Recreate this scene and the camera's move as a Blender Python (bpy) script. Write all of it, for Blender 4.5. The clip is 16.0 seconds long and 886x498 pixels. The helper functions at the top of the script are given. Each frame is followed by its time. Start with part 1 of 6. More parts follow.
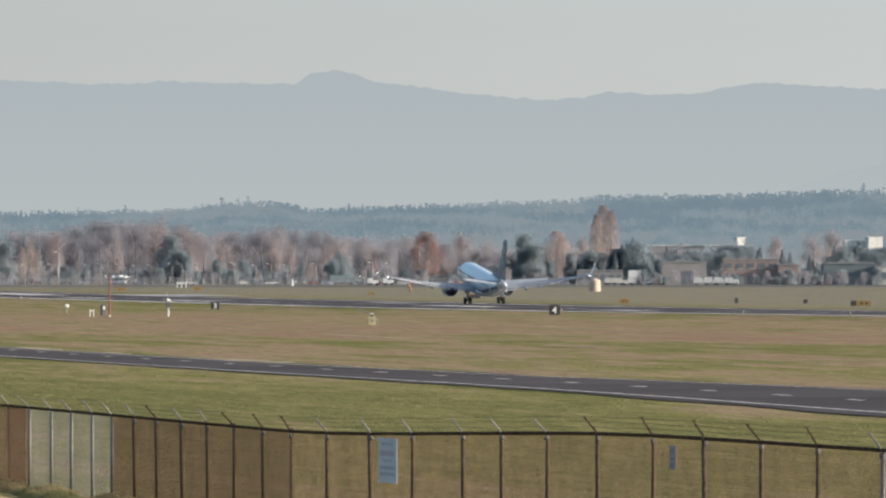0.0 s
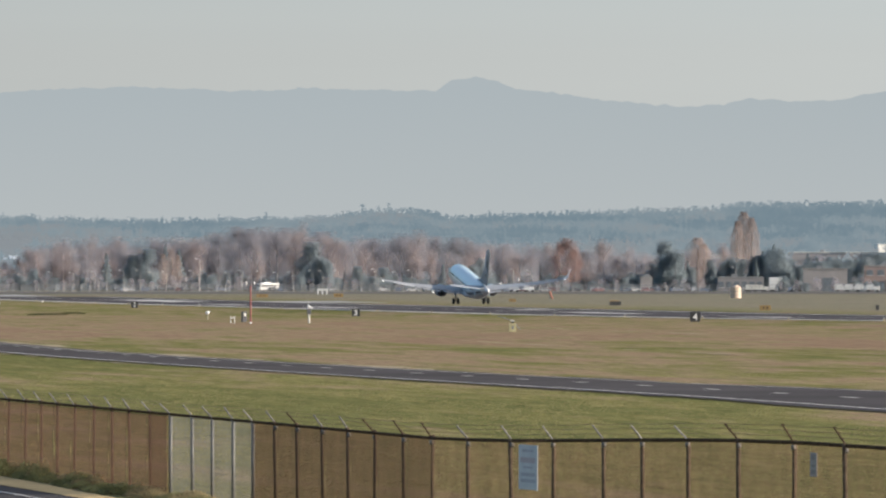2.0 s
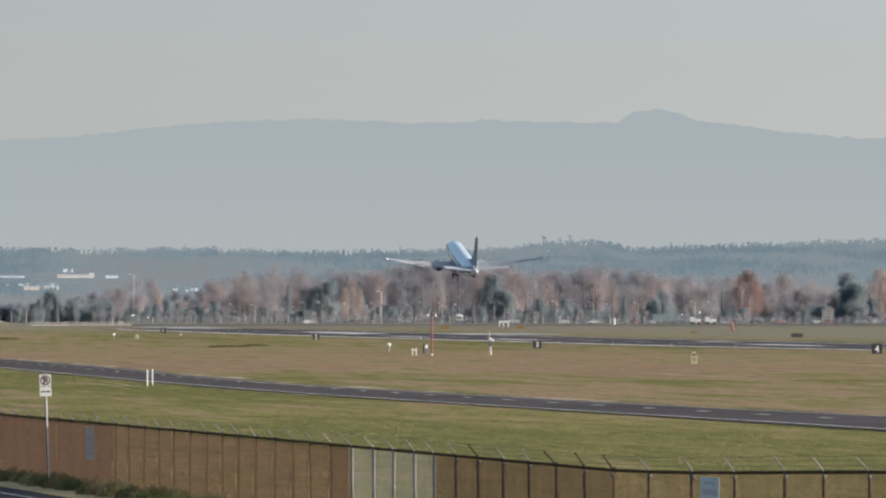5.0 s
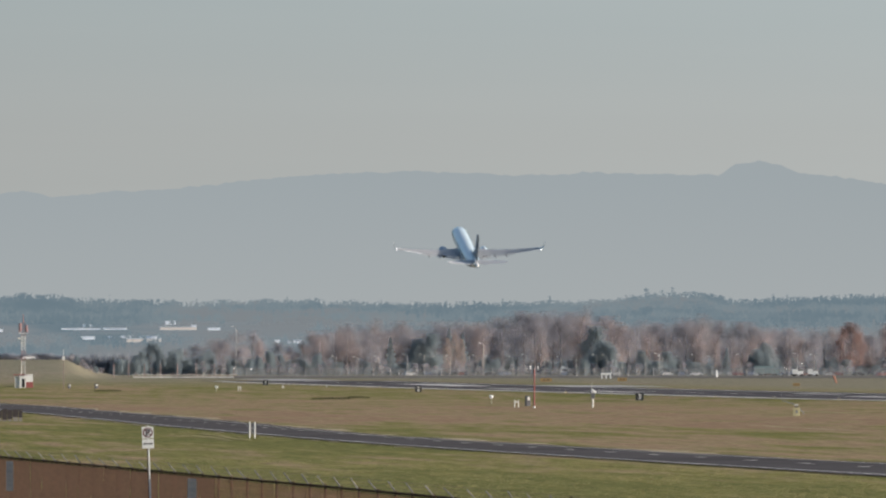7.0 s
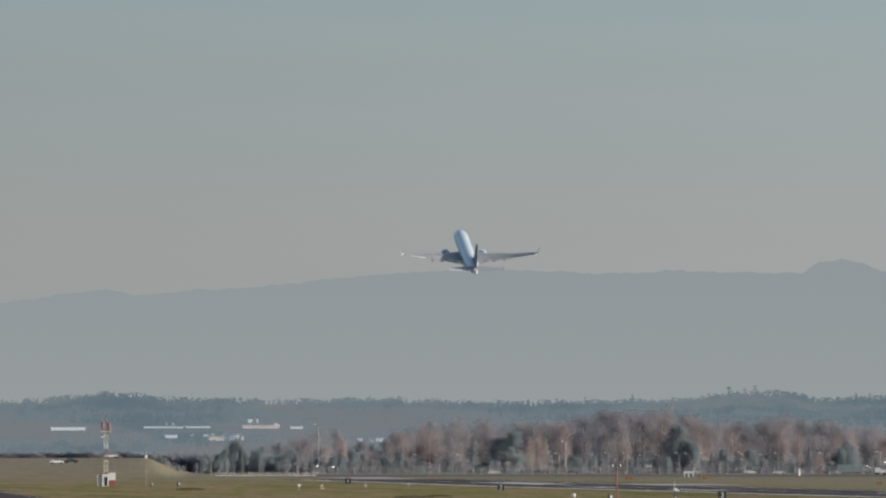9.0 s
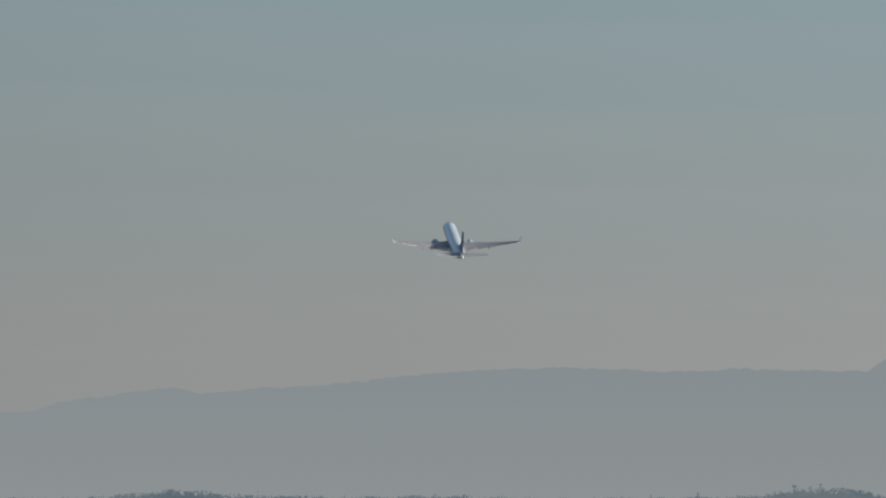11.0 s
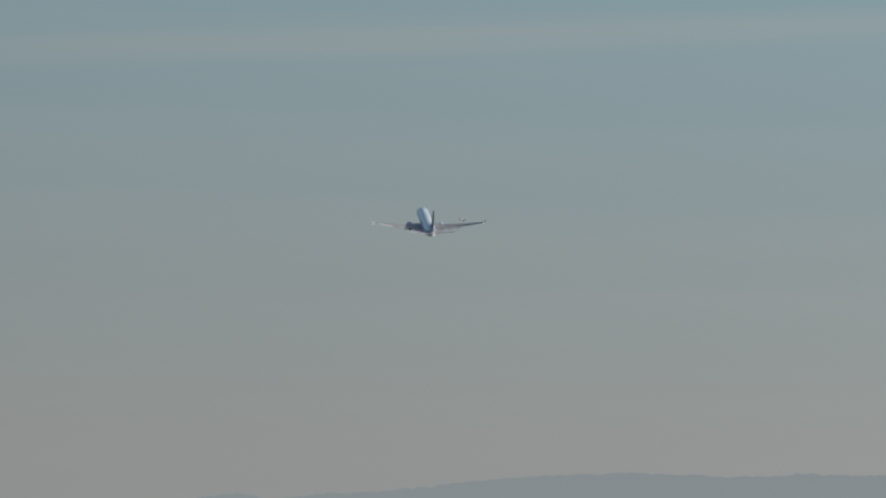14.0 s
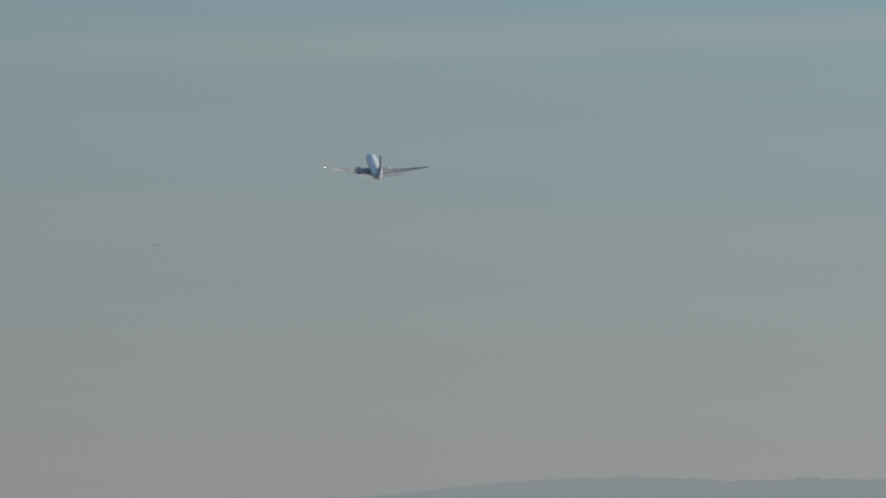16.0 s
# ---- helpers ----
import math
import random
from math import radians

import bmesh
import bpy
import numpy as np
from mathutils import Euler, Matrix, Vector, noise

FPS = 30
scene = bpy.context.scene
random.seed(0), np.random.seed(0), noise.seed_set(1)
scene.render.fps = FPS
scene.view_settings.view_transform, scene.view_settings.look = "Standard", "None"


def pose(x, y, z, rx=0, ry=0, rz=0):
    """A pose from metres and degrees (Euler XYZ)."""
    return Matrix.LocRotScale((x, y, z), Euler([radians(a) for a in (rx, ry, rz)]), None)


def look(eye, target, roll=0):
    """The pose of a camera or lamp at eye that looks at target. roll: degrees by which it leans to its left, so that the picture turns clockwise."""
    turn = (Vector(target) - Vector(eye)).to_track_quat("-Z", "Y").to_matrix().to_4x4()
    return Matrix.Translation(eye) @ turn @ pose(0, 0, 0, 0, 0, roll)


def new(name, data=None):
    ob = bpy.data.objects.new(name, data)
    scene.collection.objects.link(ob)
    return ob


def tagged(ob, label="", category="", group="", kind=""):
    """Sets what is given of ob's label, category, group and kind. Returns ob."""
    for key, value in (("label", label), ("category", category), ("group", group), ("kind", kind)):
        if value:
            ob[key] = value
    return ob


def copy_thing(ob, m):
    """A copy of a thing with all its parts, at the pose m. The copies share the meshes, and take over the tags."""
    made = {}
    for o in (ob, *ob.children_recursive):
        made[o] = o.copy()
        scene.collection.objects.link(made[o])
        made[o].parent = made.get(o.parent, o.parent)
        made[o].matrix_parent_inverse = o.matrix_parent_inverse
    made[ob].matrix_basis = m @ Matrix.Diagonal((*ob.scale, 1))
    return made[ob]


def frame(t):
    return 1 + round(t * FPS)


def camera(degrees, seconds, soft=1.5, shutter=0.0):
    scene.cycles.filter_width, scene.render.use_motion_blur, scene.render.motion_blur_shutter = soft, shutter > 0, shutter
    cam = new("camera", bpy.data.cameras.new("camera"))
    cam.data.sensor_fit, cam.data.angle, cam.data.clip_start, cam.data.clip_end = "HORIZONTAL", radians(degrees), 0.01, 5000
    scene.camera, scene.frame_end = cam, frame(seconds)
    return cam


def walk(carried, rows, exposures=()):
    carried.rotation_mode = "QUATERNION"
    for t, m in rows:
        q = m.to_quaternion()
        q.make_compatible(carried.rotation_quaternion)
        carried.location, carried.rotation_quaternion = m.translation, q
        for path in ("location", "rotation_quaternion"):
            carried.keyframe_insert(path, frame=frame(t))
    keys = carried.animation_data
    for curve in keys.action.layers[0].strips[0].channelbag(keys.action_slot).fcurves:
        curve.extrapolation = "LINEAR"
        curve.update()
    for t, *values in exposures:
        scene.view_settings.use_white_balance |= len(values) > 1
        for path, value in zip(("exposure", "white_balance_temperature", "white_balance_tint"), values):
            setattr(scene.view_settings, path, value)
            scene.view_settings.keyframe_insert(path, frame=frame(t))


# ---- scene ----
cam = camera(6.2, 16.0, soft=2.2)
EYE = (0.0, 0.0, 6.34)

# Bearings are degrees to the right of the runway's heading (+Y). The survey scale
# reads across (u) and down (v) from the lookout in steps of STEP degrees.
STEP = 0.0039580


def bearing(u):
    return 11.048 + (u - 981.0) * STEP


def spot(u, d):
    """Plan place of survey mark u at d metres."""
    b = radians(bearing(u))
    return d * math.sin(b), d * math.cos(b)


def rise(v, d):
    """Height of survey mark v at d metres."""
    return EYE[2] + (478.0 - v) * radians(STEP) * d


# seconds, pan and tilt of the tripod in survey steps
SWING = [
    (0.0, 0, 0), (0.5, 62.5, 3), (1.0, 124, 5), (1.5, 187, 8), (2.0, 249, 12), (2.5, 309, 17), (3.0, 367, 25),
    (3.5, 421, 34), (4.0, 471, 42), (4.2, 491, 45), (6.3, 693.5, 126.5), (6.5, 711.5, 135), (7.0, 751, 161), (7.5, 791, 198),
    (8.0, 829, 241), (8.5, 864, 288.5), (9.0, 897, 335), (9.5, 926, 378), (10.0, 956, 417), (10.2, 967, 434),
    (12.3, 1083, 624), (12.5, 1092, 638), (13.0, 1112, 665), (13.5, 1126, 684), (14.0, 1130, 695), (14.5, 1131, 704),
    (15.0, 1132, 704.5), (15.5, 1133, 704.5), (16.0, 1135, 701.5)]
walk(cam, [(t, pose(*EYE, 90.0 + (37.0 + dy) * STEP, 0, -bearing(784.0 - dx))) for t, dx, dy in SWING],
     exposures=[(0.0, 0.65), (4.2, 0.57), (6.5, 0.4), (8.0, 0.2), (9.0, 0.05), (10.0, -0.08), (12.5, -0.19), (16.0, -0.19)])

# ---- sky and sun: low afternoon sun behind the lookout, to the right ----
SUN_EL, SUN_AZ = 14.5, 112.0
world = bpy.data.worlds.new("sky")
scene.world = world
world.use_nodes = True
wn, wl = world.node_tree.nodes, world.node_tree.links
wn.clear()
sky = wn.new("ShaderNodeTexSky")
sky.sky_type, sky.sun_disc = "NISHITA", False
sky.sun_elevation, sky.sun_rotation = radians(SUN_EL), radians(SUN_AZ)
sky.altitude, sky.air_density, sky.dust_density, sky.ozone_density = 20, 1.0, 2.0, 1.0
bg = wn.new("ShaderNodeBackground")
bg.inputs["Strength"].default_value = 0.15
wo = wn.new("ShaderNodeOutputWorld")
wl.new(sky.outputs[0], bg.inputs["Color"])
# the pale haze of the lowest air, all round the horizon
tc = wn.new("ShaderNodeTexCoord")
sep = wn.new("ShaderNodeSeparateXYZ")
wl.new(tc.outputs["Generated"], sep.inputs[0])
air = wn.new("ShaderNodeValToRGB")
ar = air.color_ramp.elements
ar[0].position, ar[0].color = 0.0, (0.50, 0.515, 0.50, 1)
ar[1].position, ar[1].color = 0.30, (0.16, 0.37, 0.68, 1)
for pos, c in ((0.028, (0.50, 0.522, 0.512, 1)), (0.045, (0.468, 0.53, 0.538, 1)), (0.082, (0.385, 0.553, 0.612, 1)), (0.15, (0.28, 0.48, 0.655, 1))):
    ar.new(pos).color = c
wl.new(sep.outputs["Z"], air.inputs["Fac"])
haze = wn.new("ShaderNodeBackground")
# a little brighter round towards the sun
glare = wn.new("ShaderNodeMapRange")
glare.inputs["From Min"].default_value, glare.inputs["From Max"].default_value = 0.0, 0.3
glare.inputs["To Min"].default_value, glare.inputs["To Max"].default_value = 0.67 * 0.87, 0.67 * 1.14
wl.new(sep.outputs["X"], glare.inputs["Value"])
wl.new(glare.outputs["Result"], haze.inputs["Strength"])
# thin streaks of high cloud
cm, cn, cr = wn.new("ShaderNodeMapping"), wn.new("ShaderNodeTexNoise"), wn.new("ShaderNodeMapRange")
cm.inputs["Scale"].default_value, cm.inputs["Rotation"].default_value = (6, 6, 130), (0, radians(0.5), 0)
cn.inputs["Scale"].default_value, cn.inputs["Detail"].default_value = 1.0, 5
cr.inputs["From Min"].default_value, cr.inputs["From Max"].default_value = 0.42, 0.75
cr.inputs["To Min"].default_value, cr.inputs["To Max"].default_value = 0.0, 0.13
wl.new(tc.outputs["Generated"], cm.inputs["Vector"])
wl.new(cm.outputs[0], cn.inputs["Vector"])
wl.new(cn.outputs["Fac"], cr.inputs["Value"])
# one broader streak slanting up to the right
slant, off, both = (wn.new("ShaderNodeMath") for _ in range(3))
slant.operation, off.operation, both.operation = "MULTIPLY_ADD", "ABSOLUTE", "MULTIPLY_ADD"
wl.new(sep.outputs["X"], slant.inputs[0])
slant.inputs[1].default_value = -0.0288
lift = wn.new("ShaderNodeMath")
lift.operation = "SUBTRACT"
lift.inputs[1].default_value = 0.0733
wl.new(sep.outputs["Z"], lift.inputs[0])
wl.new(lift.outputs[0], slant.inputs[2])
wl.new(slant.outputs[0], off.inputs[0])
edge = wn.new("ShaderNodeMapRange")
edge.interpolation_type = "SMOOTHSTEP"
edge.inputs["From Min"].default_value, edge.inputs["From Max"].default_value = 0.0004, 0.0032
edge.inputs["To Min"].default_value, edge.inputs["To Max"].default_value = 0.55, 0.0
wl.new(off.outputs[0], edge.inputs["Value"])
wl.new(edge.outputs["Result"], both.inputs[0])
wl.new(cn.outputs["Fac"], both.inputs[1])
wl.new(cr.outputs["Result"], both.inputs[2])
cloud = wn.new("ShaderNodeMix")
cloud.data_type = "RGBA"
cloud.inputs["B"].default_value = (0.6, 0.62, 0.6, 1)
wl.new(both.outputs[0], cloud.inputs["Factor"])
wl.new(air.outputs["Color"], cloud.inputs["A"])
wl.new(cloud.outputs["Result"], haze.inputs["Color"])
thin = wn.new("ShaderNodeMapRange")
thin.interpolation_type = "SMOOTHSTEP"
thin.inputs["From Min"].default_value, thin.inputs["From Max"].default_value = 0.09, 0.4
wl.new(sep.outputs["Z"], thin.inputs["Value"])
veil = wn.new("ShaderNodeMixShader")
wl.new(thin.outputs["Result"], veil.inputs[0])
wl.new(haze.outputs[0], veil.inputs[1])
wl.new(bg.outputs[0], veil.inputs[2])
wl.new(veil.outputs[0], wo.inputs["Surface"])

sun = new("sun", bpy.data.lights.new("sun", "SUN"))
sun.data.energy, sun.data.angle, sun.data.color = 4.9, radians(0.6), (1.0, 0.885, 0.765)
sa, se = radians(SUN_AZ), radians(SUN_EL)
sun.matrix_world = look((math.sin(sa) * math.cos(se) * 100, math.cos(sa) * math.cos(se) * 100, math.sin(se) * 100), (0, 0, 0))


# ---- materials ----
def mat(name, color, rough=0.7, dark=None, scale=1.0, fine=0.0, metal=0.0, bump=0.0, glow=None, stretch=(1, 1, 1), rand=0.0, coat=0.0, thin=0.0, gaps=0.0, crown=0.0):
    """A surface of one colour that drifts to dark at two scales, with relief of bump metres."""
    m = bpy.data.materials.new(name)
    m.use_nodes = True
    n, l = m.node_tree.nodes, m.node_tree.links
    p = n["Principled BSDF"]
    p.inputs["Roughness"].default_value, p.inputs["Metallic"].default_value = rough, metal
    p.inputs["Coat Weight"].default_value = coat
    p.inputs["Specular IOR Level"].default_value = 0.0 if rough >= 0.95 else 0.4
    p.inputs["Base Color"].default_value = (*color, 1)
    if glow:
        p.inputs["Emission Color"].default_value, p.inputs["Emission Strength"].default_value = (*glow[:3], 1), glow[3]
    dark = dark or tuple(c * 0.75 for c in color)
    tc, mp = n.new("ShaderNodeTexCoord"), n.new("ShaderNodeMapping")
    mp.inputs["Scale"].default_value = stretch
    l.new(tc.outputs["Object"], mp.inputs["Vector"])
    n1, n2 = n.new("ShaderNodeTexNoise"), n.new("ShaderNodeTexNoise")
    n1.inputs["Scale"].default_value, n1.inputs["Detail"].default_value = scale, 6
    n2.inputs["Scale"].default_value, n2.inputs["Detail"].default_value = fine or scale * 12, 4
    for q in (n1, n2):
        l.new(mp.outputs[0], q.inputs["Vector"])
    add = n.new("ShaderNodeMath")
    add.operation = "MULTIPLY_ADD"
    l.new(n2.outputs["Fac"], add.inputs[0])
    add.inputs[1].default_value = 0.45
    l.new(n1.outputs["Fac"], add.inputs[2])
    ramp = n.new("ShaderNodeMapRange")
    ramp.inputs["From Min"].default_value, ramp.inputs["From Max"].default_value = 0.5, 0.95
    l.new(add.outputs[0], ramp.inputs["Value"])
    mix = n.new("ShaderNodeMix")
    mix.data_type = "RGBA"
    mix.inputs["A"].default_value, mix.inputs["B"].default_value = (*dark, 1), (*color, 1)
    l.new(ramp.outputs["Result"], mix.inputs["Factor"])
    out = mix.outputs["Result"]
    if rand:
        info, hsv, mr = n.new("ShaderNodeObjectInfo"), n.new("ShaderNodeHueSaturation"), n.new("ShaderNodeMapRange")
        mr.inputs["To Min"].default_value, mr.inputs["To Max"].default_value = 1 - rand, 1 + rand
        l.new(info.outputs["Random"], mr.inputs["Value"])
        l.new(mr.outputs["Result"], hsv.inputs["Value"])
        l.new(out, hsv.inputs["Color"])
        out = hsv.outputs["Color"]
    l.new(out, p.inputs["Base Color"])
    if thin:   # a thin blade or cloth: part of the light passes through
        tr, mx = n.new("ShaderNodeBsdfTranslucent"), n.new("ShaderNodeMixShader")
        l.new(out, tr.inputs["Color"])
        mx.inputs[0].default_value = thin
        l.new(p.outputs[0], mx.inputs[1])
        l.new(tr.outputs[0], mx.inputs[2])
        l.new(mx.outputs[0], n["Material Output"].inputs["Surface"])
    if crown:   # leaves and twigs take the light as the rounded crown they make up, centred crown metres up
        lift, vt, nrm = n.new("ShaderNodeVectorMath"), n.new("ShaderNodeVectorTransform"), n.new("ShaderNodeVectorMath")
        lift.operation, nrm.operation = "SUBTRACT", "NORMALIZE"
        lift.inputs[1].default_value = (0, 0, crown)
        vt.vector_type, vt.convert_from, vt.convert_to = "VECTOR", "OBJECT", "WORLD"
        l.new(tc.outputs["Object"], lift.inputs[0])
        l.new(lift.outputs[0], vt.inputs[0])
        lean = n.new("ShaderNodeVectorMath")   # normals are leaned up and sunward, to brighten and even out the crowns
        lean.inputs[1].default_value = (5.0, -7.0, 8.0)
        l.new(vt.outputs[0], lean.inputs[0])
        l.new(lean.outputs[0], nrm.inputs[0])
        l.new(nrm.outputs[0], p.inputs["Normal"])
        l.new(nrm.outputs[0], tr.inputs["Normal"])
    if gaps:   # open weave or a spray of twigs: part of the view passes straight through
        see, gx, end = n.new("ShaderNodeBsdfTransparent"), n.new("ShaderNodeMixShader"), n["Material Output"].inputs["Surface"]
        gx.inputs[0].default_value = gaps
        l.new(end.links[0].from_socket, gx.inputs[1])
        l.new(see.outputs[0], gx.inputs[2])
        l.new(gx.outputs[0], end)
    if bump:
        b = n.new("ShaderNodeBump")
        b.inputs["Distance"].default_value, b.inputs["Strength"].default_value = bump, 0.6
        l.new(n2.outputs["Fac"], b.inputs["Height"])
        l.new(b.outputs[0], p.inputs["Normal"])
    return m


WHITE = mat("white_paint", (0.78, 0.78, 0.76), 0.4, (0.66, 0.66, 0.64), 0.4)
OFFWHITE = mat("weathered_white", (0.7, 0.69, 0.64), 0.6, (0.5, 0.49, 0.45), 0.5)
RED = mat("red_paint", (0.31, 0.095, 0.09), 0.6, (0.23, 0.075, 0.07), 0.8)
ORANGE = mat("orange_paint", (0.52, 0.19, 0.1), 0.6, (0.42, 0.15, 0.08), 1)
STEEL = mat("bright_steel", (0.5, 0.48, 0.46), 0.6, (0.36, 0.35, 0.33), 5, metal=0.1)
YELLOW = mat("yellow_paint", (0.5, 0.38, 0.14), 0.55, (0.45, 0.3, 0.08), 1)
BLACK = mat("black_paint", (0.02, 0.02, 0.022), 0.45, (0.035, 0.035, 0.035), 1)
GREY = mat("grey_metal", (0.3, 0.31, 0.32), 0.5, (0.2, 0.2, 0.2), 1, metal=0.3)
GALV = mat("galvanised_steel", (0.25, 0.24, 0.22), 0.6, (0.15, 0.143, 0.135), 6, metal=0.35)
RUST = mat("rusty_steel", (0.115, 0.08, 0.056), 0.95, (0.055, 0.038, 0.028), 5)
ASPHALT = mat("asphalt", (0.115, 0.107, 0.107), 0.95, (0.075, 0.07, 0.071), 0.05, 1.4, bump=0.01)
RUNWAY = mat("runway_concrete", (0.12, 0.113, 0.117), 0.95, (0.075, 0.071, 0.075), 0.03, 0.6, bump=0.01, stretch=(3, 0.25, 1))
PAINT = mat("road_paint", (0.78, 0.75, 0.7), 0.95, (0.5, 0.48, 0.45), 0.4, 3)


def grass_material():
    """Mown airfield grass: green, with wide dry tan patches and tussocks."""
    m = bpy.data.materials.new("grass")
    m.use_nodes = True
    n, l = m.node_tree.nodes, m.node_tree.links
    p = n["Principled BSDF"]
    p.inputs["Roughness"].default_value, p.inputs["Specular IOR Level"].default_value = 0.95, 0.0
    tc = n.new("ShaderNodeTexCoord")
    fields = []
    for sc, st, det in ((0.045, (1.0, 0.2, 1), 6), (0.27, (1.0, 0.1, 1), 12), (1.6, (1, 0.08, 1), 8), (6.5, (1, 0.15, 1), 5)):
        mp, q = n.new("ShaderNodeMapping"), n.new("ShaderNodeTexNoise")
        mp.inputs["Scale"].default_value = st
        q.inputs["Scale"].default_value, q.inputs["Detail"].default_value, q.inputs["Roughness"].default_value = sc, det, 0.68
        l.new(tc.outputs["Object"], mp.inputs["Vector"])
        l.new(mp.outputs[0], q.inputs["Vector"])
        fields.append(q.outputs["Fac"])
    # bands of drier and greener turf side by side with the road and the runway
    sep = n.new("ShaderNodeSeparateXYZ")
    l.new(tc.outputs["Object"], sep.inputs[0])
    across, bands, dry = n.new("ShaderNodeMapRange"), n.new("ShaderNodeValToRGB"), n.new("ShaderNodeMath")
    across.inputs["From Max"].default_value = 250
    l.new(sep.outputs["X"], across.inputs["Value"])
    l.new(across.outputs["Result"], bands.inputs["Fac"])
    be = bands.color_ramp.elements
    be[0].position, be[0].color = 0.2, (0.38, 0.38, 0.38, 1)
    be[1].position, be[1].color = 0.8, (0.46, 0.46, 0.46, 1)
    for x, g in ((62, 0.34), (73, 0.31), (82, 0.33), (90, 0.6), (104, 0.56), (118, 0.48), (150, 0.55)):
        be.new(x / 250).color = (g, g, g, 1)
    # wider swathes that slant across the field beyond the road
    swing, lie, swathes = n.new("ShaderNodeMath"), n.new("ShaderNodeMapRange"), n.new("ShaderNodeValToRGB")
    swing.operation = "MULTIPLY_ADD"
    l.new(sep.outputs["Y"], swing.inputs[0])
    swing.inputs[1].default_value = 0.6
    l.new(sep.outputs["X"], swing.inputs[2])
    warp = n.new("ShaderNodeMath")
    warp.operation = "MULTIPLY_ADD"
    warp.inputs[1].default_value = 130.0
    l.new(fields[0], warp.inputs[0])
    l.new(swing.outputs[0], warp.inputs[2])
    lie.inputs["From Min"].default_value, lie.inputs["From Max"].default_value = 465, 1065
    l.new(warp.outputs[0], lie.inputs["Value"])
    l.new(lie.outputs["Result"], swathes.inputs["Fac"])
    se_ = swathes.color_ramp.elements
    se_[0].position, se_[0].color = 0.0, (0.5, 0.5, 0.5, 1)
    se_[1].position, se_[1].color = 1.0, (0.47, 0.47, 0.47, 1)
    for q, g in ((500, 0.44), (545, 0.46), (590, 0.6), (640, 0.68), (690, 0.6), (735, 0.63), (790, 0.57), (870, 0.56), (930, 0.58)):
        se_.new((q - 400) / 600).color = (g, g, g, 1)
    both = n.new("ShaderNodeMath")
    l.new(bands.outputs["Color"], both.inputs[0])
    l.new(swathes.outputs["Color"], both.inputs[1])
    dry.operation = "SUBTRACT"
    l.new(both.outputs[0], dry.inputs[0])
    dry.inputs[1].default_value = 1.27
    s0, s1, s2 = n.new("ShaderNodeMath"), n.new("ShaderNodeMath"), n.new("ShaderNodeMath")
    s1.operation = "MULTIPLY_ADD"
    big = n.new("ShaderNodeMath")
    big.operation = "MULTIPLY"
    big.inputs[1].default_value = 1.35
    l.new(fields[0], big.inputs[0])
    l.new(fields[1], s1.inputs[0])
    s1.inputs[1].default_value = 1.6
    l.new(big.outputs[0], s1.inputs[2])
    l.new(s1.outputs[0], s0.inputs[0])
    l.new(dry.outputs[0], s0.inputs[1])
    s2.inputs[1].default_value = 0.0
    l.new(s0.outputs[0], s2.inputs[0])
    ramp = n.new("ShaderNodeValToRGB")
    e = ramp.color_ramp.elements
    e[0].position, e[0].color = 0.49, (0.172, 0.17, 0.067, 1)
    e[1].position, e[1].color = 0.74, (0.288, 0.196, 0.13, 1)
    for pos, c in ((0.56, (0.225, 0.205, 0.082, 1)), (0.615, (0.266, 0.217, 0.118, 1)), (0.67, (0.324, 0.24, 0.15, 1))):
        q = ramp.color_ramp.elements.new(pos)
        q.color = c
    half = n.new("ShaderNodeMath")
    half.operation = "MULTIPLY"
    half.inputs[1].default_value = 0.5
    l.new(s2.outputs[0], half.inputs[0])
    l.new(half.outputs[0], ramp.inputs["Fac"])
    mul = n.new("ShaderNodeMix")
    mul.data_type, mul.blend_type = "RGBA", "MULTIPLY"
    mul.inputs["Factor"].default_value = 1
    gr = n.new("ShaderNodeMapRange")
    gr.inputs["From Min"].default_value, gr.inputs["From Max"].default_value = 0.34, 0.66
    gr.inputs["To Min"].default_value, gr.inputs["To Max"].default_value = 0.5, 1.38
    tuft = n.new("ShaderNodeMix")
    tuft.inputs["Factor"].default_value = 0.45
    l.new(fields[2], tuft.inputs["A"])
    l.new(fields[3], tuft.inputs["B"])
    l.new(tuft.outputs["Result"], gr.inputs["Value"])
    # haze put into the colour: turf dulls to tan beyond the runway
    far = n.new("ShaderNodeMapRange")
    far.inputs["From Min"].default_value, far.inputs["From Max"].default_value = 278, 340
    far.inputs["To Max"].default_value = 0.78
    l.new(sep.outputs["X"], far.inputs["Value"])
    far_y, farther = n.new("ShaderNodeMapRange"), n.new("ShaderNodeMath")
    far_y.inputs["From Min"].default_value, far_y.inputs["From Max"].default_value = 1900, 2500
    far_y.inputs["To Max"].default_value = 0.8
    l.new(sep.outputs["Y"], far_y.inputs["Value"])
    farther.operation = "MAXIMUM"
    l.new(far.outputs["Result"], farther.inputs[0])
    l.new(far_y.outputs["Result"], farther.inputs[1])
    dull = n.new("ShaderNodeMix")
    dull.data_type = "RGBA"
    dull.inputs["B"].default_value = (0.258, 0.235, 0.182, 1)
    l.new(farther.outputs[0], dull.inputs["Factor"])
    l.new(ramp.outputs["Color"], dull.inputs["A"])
    l.new(dull.outputs["Result"], mul.inputs["A"])
    l.new(gr.outputs["Result"], mul.inputs["B"])
    l.new(mul.outputs["Result"], p.inputs["Base Color"])
    b = n.new("ShaderNodeBump")
    b.inputs["Distance"].default_value, b.inputs["Strength"].default_value = 0.12, 0.8
